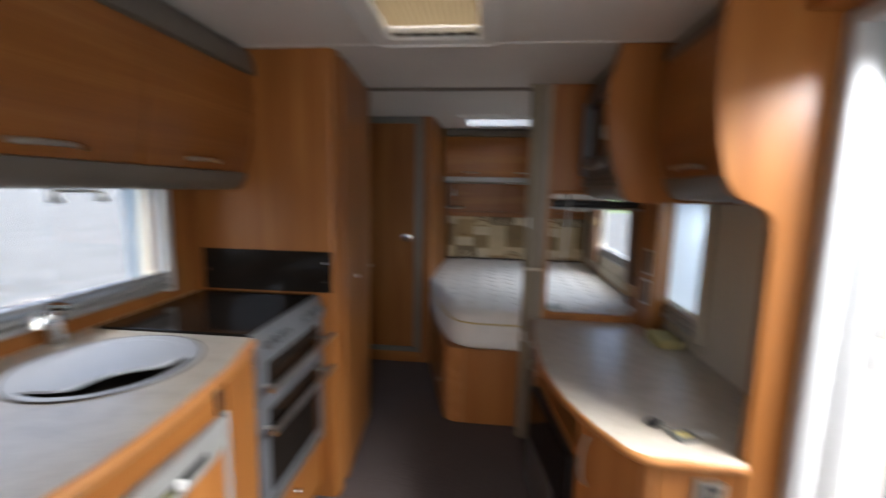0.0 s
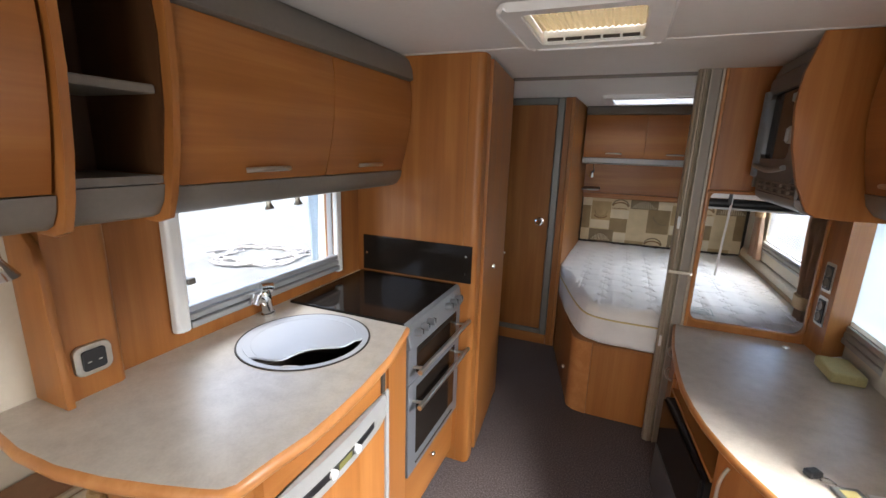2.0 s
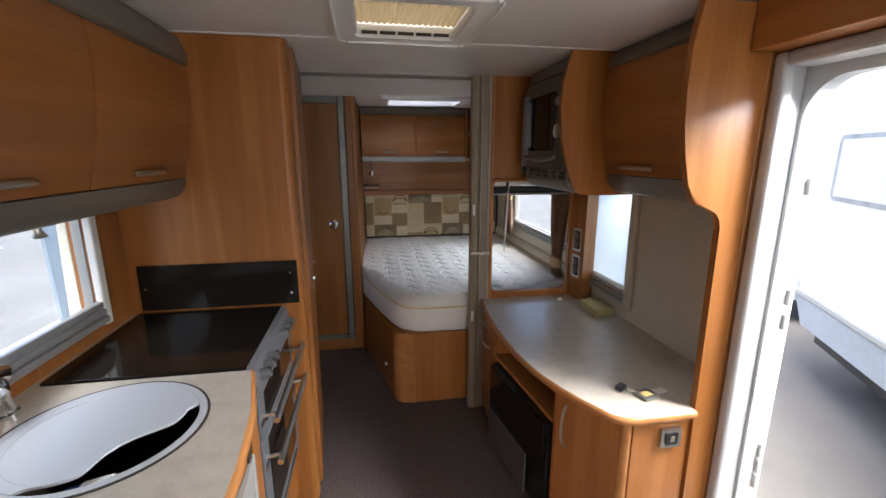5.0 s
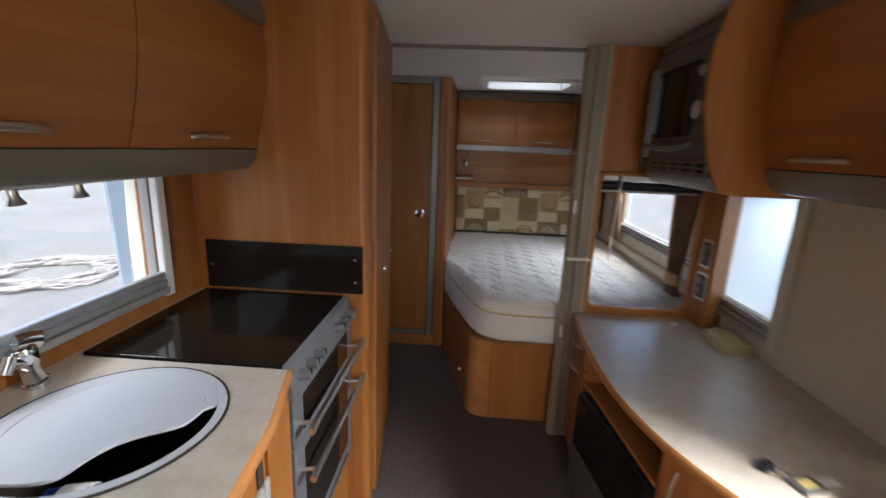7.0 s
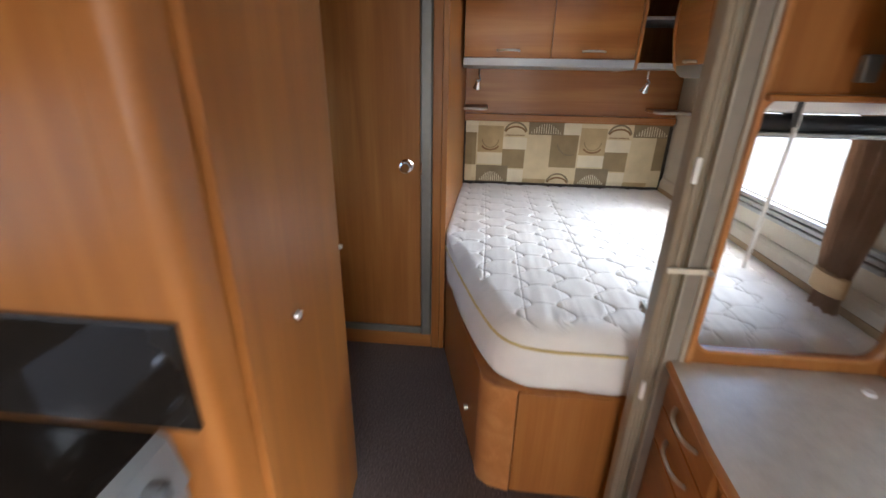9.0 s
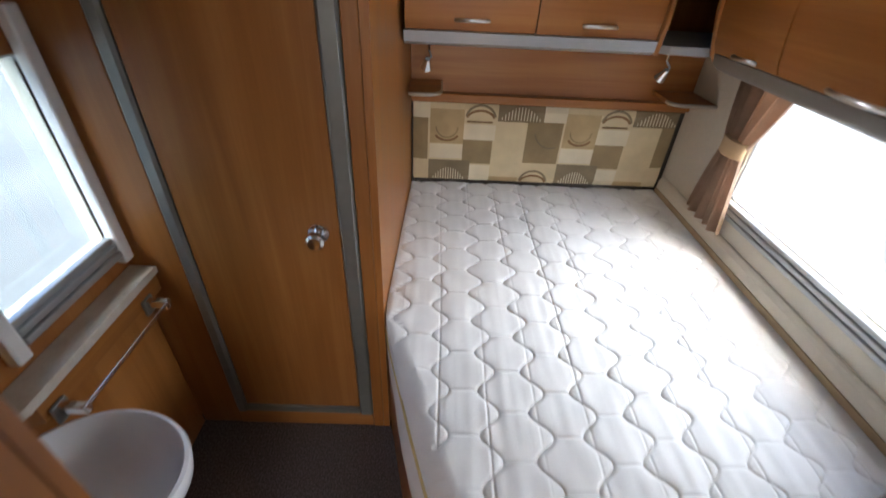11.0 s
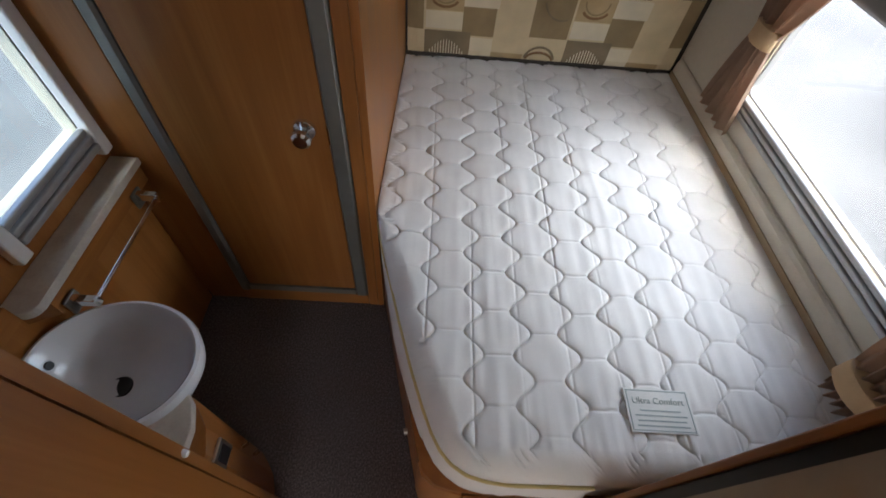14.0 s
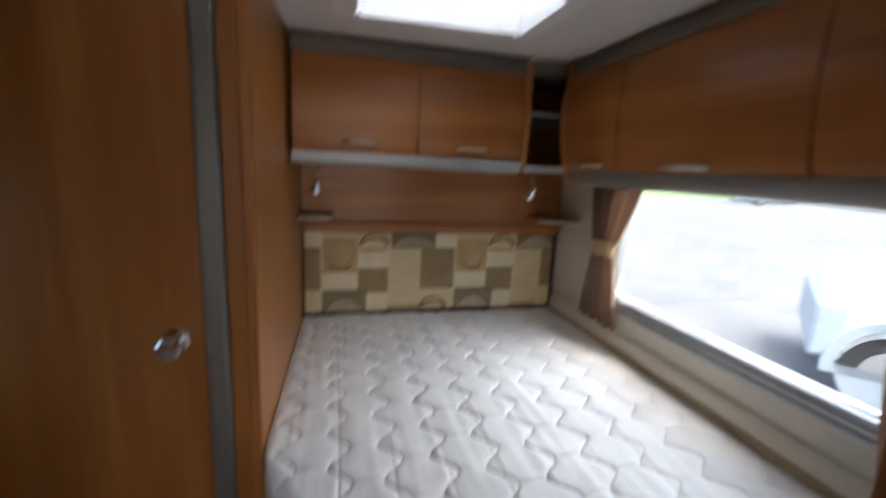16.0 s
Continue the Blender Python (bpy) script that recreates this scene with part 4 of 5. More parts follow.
# microwave in its housing
mw = thing("microwave", "grey built-in microwave with a dark window and two dials", "microwave")
part("body", box(1.31, 1.69, 1.975, 2.44, 1.455, 1.845), GREY, mw)
part("fascia", plate(rounded(1.974, 2.444, 1.455, 1.845, 0.03), [rounded(2.075, 2.405, 1.535, 1.785, 0.03)], 1.292, 1.312, "x"), plain("microwave_grey", (0.085, 0.08, 0.078), 0.35, 0.2), mw, "dark grey fascia")
part("window", box(1.306, 1.309, 2.07, 2.41, 1.53, 1.79), BLACK_GLASS, mw, "dark door window")
part("edge_strip", prism([(1.318, 2.452), (1.296, 2.452), (1.280, 2.446), (1.276, 2.430), (1.284, 2.408), (1.296, 2.402), (1.318, 2.402)], 1.46, 1.80, "z", 0.006), plain("blue_grey_plastic", (0.17, 0.195, 0.22), 0.3), mw, "blue-grey bulging hinge edge", True)
for z, r in ((1.615, 0.036), (1.735, 0.022)):
    dl = part("dial", rod((1.292, 2.025, z), (1.272, 2.025, z), r * 0.8, 24), NICKEL, mw, "dull silver dial", True)
    part("grip", box(1.264, 1.273, 2.021, 2.029, z - r * 0.6, z + r * 0.6, 0.002), SILVER, dl)
part("door_handle", tube([(1.285, 2.06 + 0.36 * i / 10, 1.506 - 0.014 * math.sin(math.pi * i / 10)) for i in range(11)], 0.010, 8), STEEL_FRAME, mw, "curved metal grip under the door", True)
mh = thing("microwave_housing", "grey-brown housing round the microwave with vent slots", "housing")
part("vent_panel", plate([(1.974, 1.405), (2.444, 1.405), (2.444, 1.452), (1.974, 1.452)], [[(a, z), (a + 0.07, z), (a + 0.07, z + 0.012), (a, z + 0.012)] for a in (1.985, 2.075, 2.165, 2.255, 2.345) for z in (1.414, 1.433)], 1.305, 1.313, "x"), GREY, mh)
part("vent_back", box(1.32, 1.33, 1.974, 2.444, 1.405, 1.452), BLACK, mh)
part("lower_roll", prism([(1.305, 1.403), (1.31, 1.38), (1.33, 1.362), (1.37, 1.352), (1.69, 1.352), (1.69, 1.403)], 1.971, 2.446, "y"), GREY, mh, "curved lower roll", True)
part("upper_panel", prism([(1.315, 1.848), (1.30, 1.856), (1.318, 1.905), (1.335, 1.918), (1.69, 1.918), (1.69, 1.848)], 1.971, 2.446, "y"), GREY, mh, "grey-brown upper cornice", True)

# the board, the microwave and its housing stand a little proud of the lockers
PROUD = Matrix.Translation((1.698, -0.106, 0)) @ Matrix.Diagonal((1.115, 1, 1, 1)) @ Matrix.Translation((-1.698, 0, 0))
for ob in (mp_, mw, mh):
    for piece in ob.children_recursive:
        piece.data.transform(PROUD)

# partition with its opening to the bedroom
pt = thing("partition", "cherry wood partition with a rounded opening to the bedroom", "partition", kind="structure")
OPEN = rounded(1.110, 1.580, 0.735, 1.385, 0.045, 8)
part("panel", plate([(1.094, 0.0), (1.758, 0.0), (1.758, CEIL - 0.001), (1.094, CEIL - 0.001)], [OPEN], 2.447, 2.475, "y"), WOOD_Z, pt)
part("opening_trim", tube([(x, 2.447, z) for x, z in OPEN], 0.006, 6, None, 1, (0, 1, 0), True), WOOD_EDGE, pt, "rounded cherry lip", True)
part("pillar", prism([(1.60, 2.30), (1.699, 2.36), (1.699, 2.446), (1.585, 2.446)], DT + 0.001, 1.36, "z", 0.006), WOOD_Z, pt, "upright cherry pillar")
part("ledge", box(1.10, 1.335, 2.41, 2.446, 1.372, 1.386, 0.004), WOOD_X, pt, "small cherry ledge")
for z in (0.893, 1.045):
    sw = thing("wall_switch", "pair of black switches in a silver plate on the pillar", "switch", "pillar switches")
    m = pose(1.603, 2.37, z, 0, 0, 6.0)
    for nm, bm_, mt in (("plate", prism(rounded(-0.036, 0.036, -0.065, 0.065, 0.008), -0.012, 0.0, "x", 0.002), NICKEL), ("insert", prism(rounded(-0.025, 0.025, -0.052, 0.052, 0.004), -0.016, -0.0121, "x", 0.001), BLACK)):
        bm_.transform(m)
        part(nm, bm_, mt, sw)
    for dz in (-0.024, 0.024):
        bm_ = lathe([(0.0, 0.001), (0.015, 0.001), (0.017, 0.004), (0.021, 0.004), (0.022, 0.0), (0.0, 0.0)], pose(-0.016, 0, dz, 0, -90), 20)
        bm_.transform(m)
        part("button", bm_, GREY, sw)
po = thing("sliding_door_post", "tall fluted taupe metal post of the bedroom divider", "post", kind="structure")
# added black filler that stands in for the shadow in the gap
part("gap_shadow", box(1.040, 1.102, 2.4935, 2.525, 0.0, CEIL - 0.001), BLACK, po, "black strip standing in for the shadowed gap")
part("back_strip", box(1.031, 1.104, 2.5255, 2.541, 0.0, CEIL - 0.001, 0.003), WOOD_DOOR, po, "dark cherry strip behind the post")
flutes = [(0.990, 2.493), (0.990, 2.452)] + [(0.992 + 0.0034 * i, 2.447 - 0.009 * math.sin(math.pi * i / 12) + 0.004 * (i in (4, 8))) for i in range(13)] + [(1.036, 2.45), (1.036, 2.493)]
part("fluted_profile", prism(flutes, 0.0, CEIL - 0.001, "z"), TAUPE, po, "rounded fluted taupe profile", True)
part("lip_profile", box(1.037, 1.043, 2.434, 2.493, 0.0, CEIL - 0.001, 0.001), plain("pale_taupe_lip", (0.36, 0.32, 0.25), 0.4, 0.2), po)
part("flat_profile", box(1.044, 1.080, 2.444, 2.493, 0.0, CEIL - 0.001, 0.001), plain("grey_brown_profile", (0.235, 0.20, 0.16), 0.45), po, "flat grey-brown profile")
part("pale_profile", box(1.081, 1.093, 2.437, 2.493, 0.0, CEIL - 0.001, 0.002), plain("cream_profile", (0.40, 0.35, 0.27), 0.4), po, "pale cream profile")
part("edge_profile", box(1.094, 1.109, 2.43, 2.4465, DT + 0.001, CEIL - 0.001, 0.004), WOOD_EDGE, po, "cherry edge beside the post")
part("latch", box(0.988, 1.094, 2.424, 2.4335, 0.966, 0.982, 0.003), CREAM, po, "cream latch across the post")
part("latch_pin", rod((1.088, 2.424, 0.974), (1.088, 2.416, 0.974), 0.007, 14), CHROME, po)
for z in (1.22, 0.60):
    part("keeper", prism(rounded(0.996, 1.008, z - 0.03, z + 0.03, 0.004), 2.430, 2.437, "y"), WHITE, po, "small white keeper")
bc = thing("blind_cassette", "white and black roller blind cassette over the opening", "blind")
part("cassette", box(1.12, 1.70, 2.478, 2.52, 1.345, 1.385, 0.008), WHITE, bc)
part("roll", rod((1.12, 2.50, 1.322), (1.70, 2.50, 1.322), 0.02, 16), BLACK, bc, "black roller", True)
part("rail", box(1.12, 1.70, 2.485, 2.515, 1.292, 1.303, 0.003), SILVER, bc, "silver bottom rail")
for x in (1.205, 1.50):
    part("bracket", box(x - 0.008, x + 0.008, 2.476, 2.52, 1.315, 1.39, 0.003), BLACK, bc)
cd = part("pull_rod", tube([(1.214, 2.482, 1.358), (1.212, 2.482, 1.30), (1.198, 2.484, 0.968)], 0.005, 8), WHITE, bc, "white hanging pull rod")

cb = tagged(part("junction_box", box(1.268, 1.300, 2.425, 2.4465, 1.410, 1.462, 0.004), STEEL_FRAME), "small dark box on the partition beside the microwave", "box")

# small things on the dresser
sg = tagged(part("sponge", box(1.555, 1.665, 2.06, 2.23, DT + 0.001, DT + 0.045, 0.008), SPONGE), "yellow sponge block lying on the dresser top", "sponge")
sg.matrix_world = Matrix.Identity(4)
kf = thing("key_set", "bunch of keys with a black fob on the dresser", "keys")
def flat_place(bm_, x, y, rz):
    bm_.transform(pose(x, y, DT + 0.001, 0, 0, rz))
    return bm_
part("fob", flat_place(box(-0.02, 0.02, -0.014, 0.014, 0, 0.02, 0.006), 1.295, 1.412, 30), BLACK, kf, "black plastic fob")
part("key_ring", flat_place(tube([(x, y, 0.006) for x, y in circle(0.0, 0.0, 0.016, n=20)], 0.002, 6, None, 1, (0, 0, 1), True), 1.322, 1.392, 0), CHROME, kf, "steel ring", True)
part("key", flat_place(plate([(0, -0.004), (0.04, -0.004), (0.045, 0), (0.04, 0.004), (0, 0.004), (-0.004, 0.012), (-0.02, 0.012), (-0.024, 0), (-0.02, -0.012), (-0.004, -0.012)], [circle(-0.014, 0, 0.004, n=8)], 0.0, 0.0025), 1.335, 1.405, -25), NICKEL, kf, "cut metal key")
tg = thing("key_tag", "grey key tag with a yellow paper label", "tag")
part("body", flat_place(box(-0.034, 0.034, -0.028, 0.028, 0, 0.010, 0.004), 1.358, 1.358, 15), STEEL_FRAME, tg)
part("paper", flat_place(box(-0.020, 0.018, -0.014, 0.014, 0.0101, 0.011), 1.358, 1.358, 15), plain("yellow_paper", (0.6, 0.5, 0.2), 0.8), tg, "yellow paper label")
part("tab", flat_place(box(0.029, 0.075, -0.013, 0.013, 0, 0.003, 0.001), 1.375, 1.372, 10), WHITE, tg, "clear white tab")
pl = tagged(part("plastic_disc", lathe([(0.0, 0.008), (0.012, 0.008), (0.014, 0.0), (0.0, 0.0)], pose(1.50, 2.36, DT + 0.001), 16), WHITE, None, "", True), "small white plastic disc on the dresser top", "disc")

# ---- washroom corner ----
tw = thing("door_2", "closed cherry wood washroom door in a grey metal frame", "door", kind="structure")
part("leaf", box(-0.243, 0.232, 3.405, 3.425, 0.127, 1.868, 0.002), WOOD_DOOR, tw)
for x0, x1 in ((-0.288, -0.246), (0.235, 0.288)):
    part("frame_post", prism([(x0, 3.43), (x0, 3.402), (x0 + 0.008, 3.394), (x1 - 0.008, 3.394), (x1, 3.402), (x1, 3.43)], 0.085, CEIL - 0.003, "z"), STEEL_FRAME, tw, "grey metal frame post", True)
part("frame_head", box(-0.245, 0.234, 3.397, 3.43, 1.871, CEIL - 0.003, 0.003), STEEL_FRAME, tw, "grey metal head rail")
part("frame_foot", box(-0.245, 0.234, 3.397, 3.43, 0.086, 0.124, 0.003), STEEL_FRAME, tw, "grey metal foot rail")
kb = part("door_knob", lathe([(0.0, 0.065), (0.020, 0.065), (0.028, 0.058), (0.030, 0.046), (0.022, 0.034), (0.013, 0.026), (0.013, 0.014), (0.032, 0.010), (0.034, 0.0), (0.0, 0.0)], pose(0.170, 3.404, 1.010, 90), 14), CHROME, tw, "faceted chrome knob")
part("striker", box(0.236, 0.244, 3.385, 3.395, 0.97, 1.03, 0.002), CHROME, tw)
wall("wall_washroom", "y", 3.432, 3.45, -0.498, 0.333, 0.0, CEIL, [], WOOD_Z, "cherry wood washroom wall round the door")
fixed("door_trim", box(0.29, 0.333, 3.396, 3.431, 0.0, CEIL - 0.001, 0.004), WOOD_DOOR, "cherry wood trim beside the washroom door", "trim")
fixed("door_trim", box(-0.45, -0.29, 3.403, 3.431, 0.0, CEIL - 0.001, 0.003), WOOD_DOOR, "cherry wood trim beside the washroom door", "trim")
fixed("baseboard", box(-0.288, 0.288, 3.40, 3.431, 0.0, 0.084, 0.003), WOOD_X, "cherry wood sill under the washroom door", "baseboard")
fixed("wall_bedside", prism([(0.334, 3.398), (0.357, 3.398), (0.3865, REAR - 0.001), (0.362, REAR - 0.001)], 0.0, CEIL - 0.001), WOOD_Z, "cherry wood wall along the bed", "wall")

vn = thing("vanity_cabinet", "low cherry wood vanity with a beige top", "cabinet")
hollow = circle(-0.238, 2.80, 0.215, 0.182, 18, -22, -148)
part("body", prism([(-0.45, 2.563), (0.035, 2.563), (0.04, 2.60), (0.02, 2.66), (-0.015, 2.705)] + hollow + [(-0.45, 2.69)], 0.0, 0.668), WOOD_Z, vn)
part("top", prism([(-0.45, 2.563), (0.0, 2.563), (0.0, 2.65), (-0.02, 2.71)] + hollow + [(-0.45, 2.69)], 0.67, 0.70, "z", 0.003), STONE, vn, "beige laminate top")
part("switch_plate", box(0.036, 0.046, 2.585, 2.65, 0.53, 0.62, 0.003), NICKEL, vn, "silver switch plate")
part("switch_insert", box(0.0461, 0.050, 2.597, 2.638, 0.545, 0.605, 0.001), BLACK, vn, "black switch")
for z in (0.30, 0.42):
    part("catch", lathe([(0.0, 0.02), (0.008, 0.018), (0.006, 0.0), (0.0, 0.0)], pose(0.03, 2.668, z, 0, 90, 40), 12), CHROME, vn, "small chrome catch", True)
bn = thing("wash_basin", "oval white moulded wash basin with a dark drain", "basin")
part("bowl", lathe([(0.0, -0.15), (0.05, -0.15), (0.14, -0.125), (0.195, -0.06), (0.218, -0.005), (0.226, 0.003), (0.236, 0.0), (0.240, -0.012), (0.232, -0.05), (0.19, -0.12), (0.12, -0.165), (0.0, -0.168)], pose(-0.235, 2.787, 0.735), 56, 0.90, 0.755), PORCELAIN, bn, "", True)
part("drain", lathe([(0.0, 0.003), (0.022, 0.003), (0.028, 0.006), (0.031, 0.0), (0.0, -0.002)], pose(-0.280, 2.775, 0.5855), 24), BLACK, bn, "black drain", True)
part("overflow", lathe([(0.0, 0.004), (0.010, 0.004), (0.012, 0.0), (0.0, 0.0)], pose(-0.412, 2.79, 0.690, 0, 65), 16), BLACK, bn, "black overflow", True)
ws = thing("washroom_shelf", "cherry wood ledge with a beige top under the washroom window", "shelf")
part("ledge", prism([(-0.451, 2.865), (-0.385, 2.90), (-0.38, 3.393), (-0.451, 3.393)], 0.77, 0.838), WOOD_Y, ws)
part("top", prism(rounded(-0.451, -0.368, 2.845, 3.394, 0.03, 5, (0, 1, 0, 0)), 0.839, 0.866, "z", 0.004), STONE, ws, "beige laminate top")
part("upper_board", box(-0.451, -0.405, 2.565, 2.844, 0.839, 0.90), WOOD_Y, ws)
tr = thing("towel_rail", "chrome towel rail on square brackets", "rail")
part("rail", rod((-0.315, 2.935, 0.782), (-0.315, 3.31, 0.782), 0.006, 12), CHROME, tr, "", True)
for y in (2.935, 3.31):
    part("bracket", box(-0.379, -0.305, y - 0.011, y + 0.011, 0.767, 0.797, 0.004), CHROME, tr)
    part("rose", box(-0.3795, -0.370, y - 0.024, y + 0.024, 0.742, 0.80, 0.004), STEEL_FRAME, tr, "square dark chrome plate")

# ---- bed ----
bb = thing("bed_base", "cherry wood bed base with a rounded front corner", "bed base")
foot = [(0.366, 3.42), (0.366, 3.396), (0.548, 2.655), (0.565, 2.61), (0.60, 2.578), (0.66, 2.563), (0.72, 2.556), (1.755, 2.556), (1.755, 4.44), (0.388, 4.44)]
part("box", prism(foot, 0.0, 0.462, "z"), WOOD_Z, bb, "", True)
part("corner_strip", prism([(0.557, 2.638), (0.55, 2.634), (0.562, 2.60), (0.60, 2.569), (0.675, 2.553), (0.677, 2.56)], 0.0, 0.46, "z"), WOOD_EDGE, bb, "rounded corner strip", True)
part("front_panel", box(0.68, 1.0, 2.548, 2.555, 0.012, 0.455, 0.002), WOOD_Z, bb)
part("knob", rod((0.512, 2.79, 0.16), (0.498, 2.787, 0.16), 0.012, 14), NICKEL, bb, "small latch")

FOOT_Y = 2.564
LEFT_SIDE = [(2.564, 0.78), (2.571, 0.72), (2.584, 0.673), (2.608, 0.634), (2.638, 0.607), (2.68, 0.583), (2.74, 0.558), (2.84, 0.522), (3.0, 0.472), (3.13, 0.435), (3.30, 0.385), (3.38, 0.366), (3.45, 0.362), (4.44, 0.389)]
def side_x(y):
    for (ya, xa), (yb, xb) in zip(LEFT_SIDE, LEFT_SIDE[1:]):
        if y <= yb:
            return xa + (xb - xa) * (y - ya) / (yb - ya)
    return LEFT_SIDE[-1][1]
MZ = 0.692
def quilt(x, y):
    """Depth of the stitching: waves along the bed, each the mirror of the next, with creases between."""
    g, best = 0.138, 1.0
    k0 = round(x / g)
    for k in (k0 - 1, k0, k0 + 1):
        c = k * g + (0.028 if k % 2 else -0.028) * math.sin(2 * math.pi * (y + 0.012 * noise.noise((x, y, 1.0))) / 0.142) + 0.004 * math.sin(7 * y + k)
        best = min(best, abs(x - c))
    puff = 0.0024 * noise.noise((x * 5, y * 5, 0.0)) + 0.0028 * noise.noise((x * 30, y * 4.0, 3.0))
    puff += 0.0068 * noise.noise((x * 42, y * 5.0, 7.0)) * math.exp(-(y - FOOT_Y) / 0.11)
    seam = abs(((x + 0.003 * math.sin(5 * y)) / g + 0.5) % 1 - 0.5) * g
    faint = max(0.0, 0.75 + 1.1 * noise.noise((k0 * 3.7, y * 1.6, 9.0)))
    # short creases across, where two neighbouring waves come closest
    low = math.floor(x / g)
    dy = ((y / 0.142 - (0.25 if low % 2 else 0.75) + 0.5) % 1 - 0.5) * 0.142 + 0.004 * noise.noise((x * 20, low * 1.7, 2.0))
    off = abs(x - (low + 0.5) * g)
    cross = max(0.0, 0.6 + noise.noise((low * 5.3, round(y / 0.142 - dy / 0.142) * 1.9, 4.0))) * math.exp(-((dy / 0.0035) ** 2)) * max(0.0, 1 - (off / 0.055) ** 4)
    return puff - 0.0042 * math.exp(-((best / 0.0031) ** 2)) - 0.0056 * math.exp(-best / 0.015) - 0.0042 * faint * math.exp(-((seam / 0.0034) ** 2)) - 0.0050 * cross
def mattress_mesh():
    bm_ = bmesh.new()
    ys = [FOOT_Y + 0.012 * i * min(1.0, 0.3 + i / 14) for i in range(8)]
    ys += [ys[-1] + (4.44 - ys[-1]) * i / 540 for i in range(1, 541)]
    us = [0, 0.004, 0.01, 0.018, 0.028, 0.04] + [0.04 + 0.96 * i / 480 for i in range(1, 481)]
    grid = []
    for y in ys:
        xl, row = side_x(y), []
        for u in us:
            x = xl + (1.735 - xl) * u
            d = min(x - xl + 0.045 * min(1.0, max(0.0, (y - 3.1) / 0.3)), y - FOOT_Y)
            rr_ = 0.072
            drop = rr_ * (1 - math.sqrt(max(0.0, 1 - (1 - min(d, rr_) / rr_) ** 2)))
            row.append(bm_.verts.new((x, y, MZ - drop * 1.1 + quilt(x, y) * min(1, d / 0.05))))
        grid.append(row)
    for a, b_ in zip(grid, grid[1:]):
        for i in range(len(us) - 1):
            bm_.faces.new((a[i], a[i + 1], b_[i + 1], b_[i]))
    rim = [row[0] for row in grid[::-1]] + grid[0][1:]
    steps = [(0.595, 0.008), (0.56, 0.022), (0.525, 0.028), (0.49, 0.024), (0.472, 0.012), (0.464, -0.01)]
    last = rim
    ctr = Vector((1.1, 3.5))
    for z, out in steps:
        ring = []
        for v in rim:
            dv = (Vector((v.co.x, v.co.y)) - ctr).normalized()
            dv = Vector((-1, 0)) * 0.7 + dv * 0.3 if v.co.y > 2.7 else dv
            o = min(out, 0.0) if v.co.x > 1.0 else out * min(1.0, max(0.0, (3.37 - v.co.y) / 0.4)) if out > 0 else out
            wav = 0.009 * noise.noise((v.co.x * 14, v.co.y * 14, z * 22)) if v.co.y < 3.3 else 0.0
            ring.append(bm_.verts.new((v.co.x + dv.x * o, v.co.y + min(dv.y, 0) * o * 0.5 + wav, z)))
        for i in range(len(rim) - 1):
            bm_.faces.new((last[i], last[i + 1], ring[i + 1], ring[i]))
        last = ring
    return bm_
mt = thing("mattress", "white quilted mattress with wavy stitching and yellow piping", "mattress")
part("ticking", mattress_mesh(), MATTRESS, mt, "", True)
pipe = [(side_x(FOOT_Y + t_) - 0.001, FOOT_Y + t_ - 0.003, MZ - 0.077) for t_ in [0.84 * (1 - i / 90) ** 2 for i in range(90)]]
pipe += [(x, FOOT_Y - 0.004, MZ - 0.077) for x in (0.80, 0.85, 0.95, 1.0)]
part("piping", tube(pipe, 0.005, 8), PIPING, mt, "yellow piping along the edge", True)
lb = part("sewn_label", box(1.092, 1.272, 2.668, 2.782, 0.0, 0.003, 0.001), cloth("label_cloth", (0.74, 0.74, 0.70), 0.05), mt, "pale sewn label")
turn = Matrix.Translation((1.184, 2.736, 0)) @ Matrix.Rotation(radians(-1), 4, "Z") @ Matrix.Translation((-1.182, -2.725, 0))
lb.matrix_world = turn @ Matrix.Translation((0, 0, MZ + 0.001))
fill = plain("label_print", (0.33, 0.39, 0.36), 0.9)
def lettering(name, text, size, x, y, z, rz, mat, parent):
    cu = bpy.data.curves.new(name, "FONT")
    cu.body, cu.size, cu.extrude, cu.align_x = text, size, 0.0006, "CENTER"
    tmp = new(name, cu)
    me = tmp.to_mesh().copy()
    bpy.data.objects.remove(tmp)
    bpy.data.curves.remove(cu)
    me.name = name
    me.materials.append(mat)
    ob = new(name, me)
    ob.parent = parent
    ob.matrix_world = pose(x, y, z, 0, 0, rz)
    return ob
lettering("words", "Ultra Comfort", 0.024, 1.184, 2.753, MZ + 0.0048, -1, fill, mt)
for i, wd in enumerate((0.14, 0.13, 0.14, 0.11)):
    part("print_line", box(1.182 - wd / 2, 1.182 + wd / 2, 2.683 + 0.013 * i, 2.6865 + 0.013 * i, MZ + 0.0038, MZ + 0.0050), fill, mt).matrix_world = turn
for i, (x0, x1, y0, y1) in enumerate(((1.098, 1.266, 2.672, 2.6745), (1.098, 1.266, 2.7755, 2.778), (1.098, 1.1005, 2.675, 2.775), (1.2635, 1.266, 2.675, 2.775))):
    part("print_border", box(x0, x1, y0, y1, MZ + 0.0038, MZ + 0.0048), fill, mt).matrix_world = turn

# headboard: squares of printed cloth, sewn as one panel
HB = (0.388, 1.745, 0.70, 1.132)
hb = thing("headboard", "padded headboard in beige, gold and grey patchwork cloth", "headboard")
PER, ROWS = 0.687, 0.432
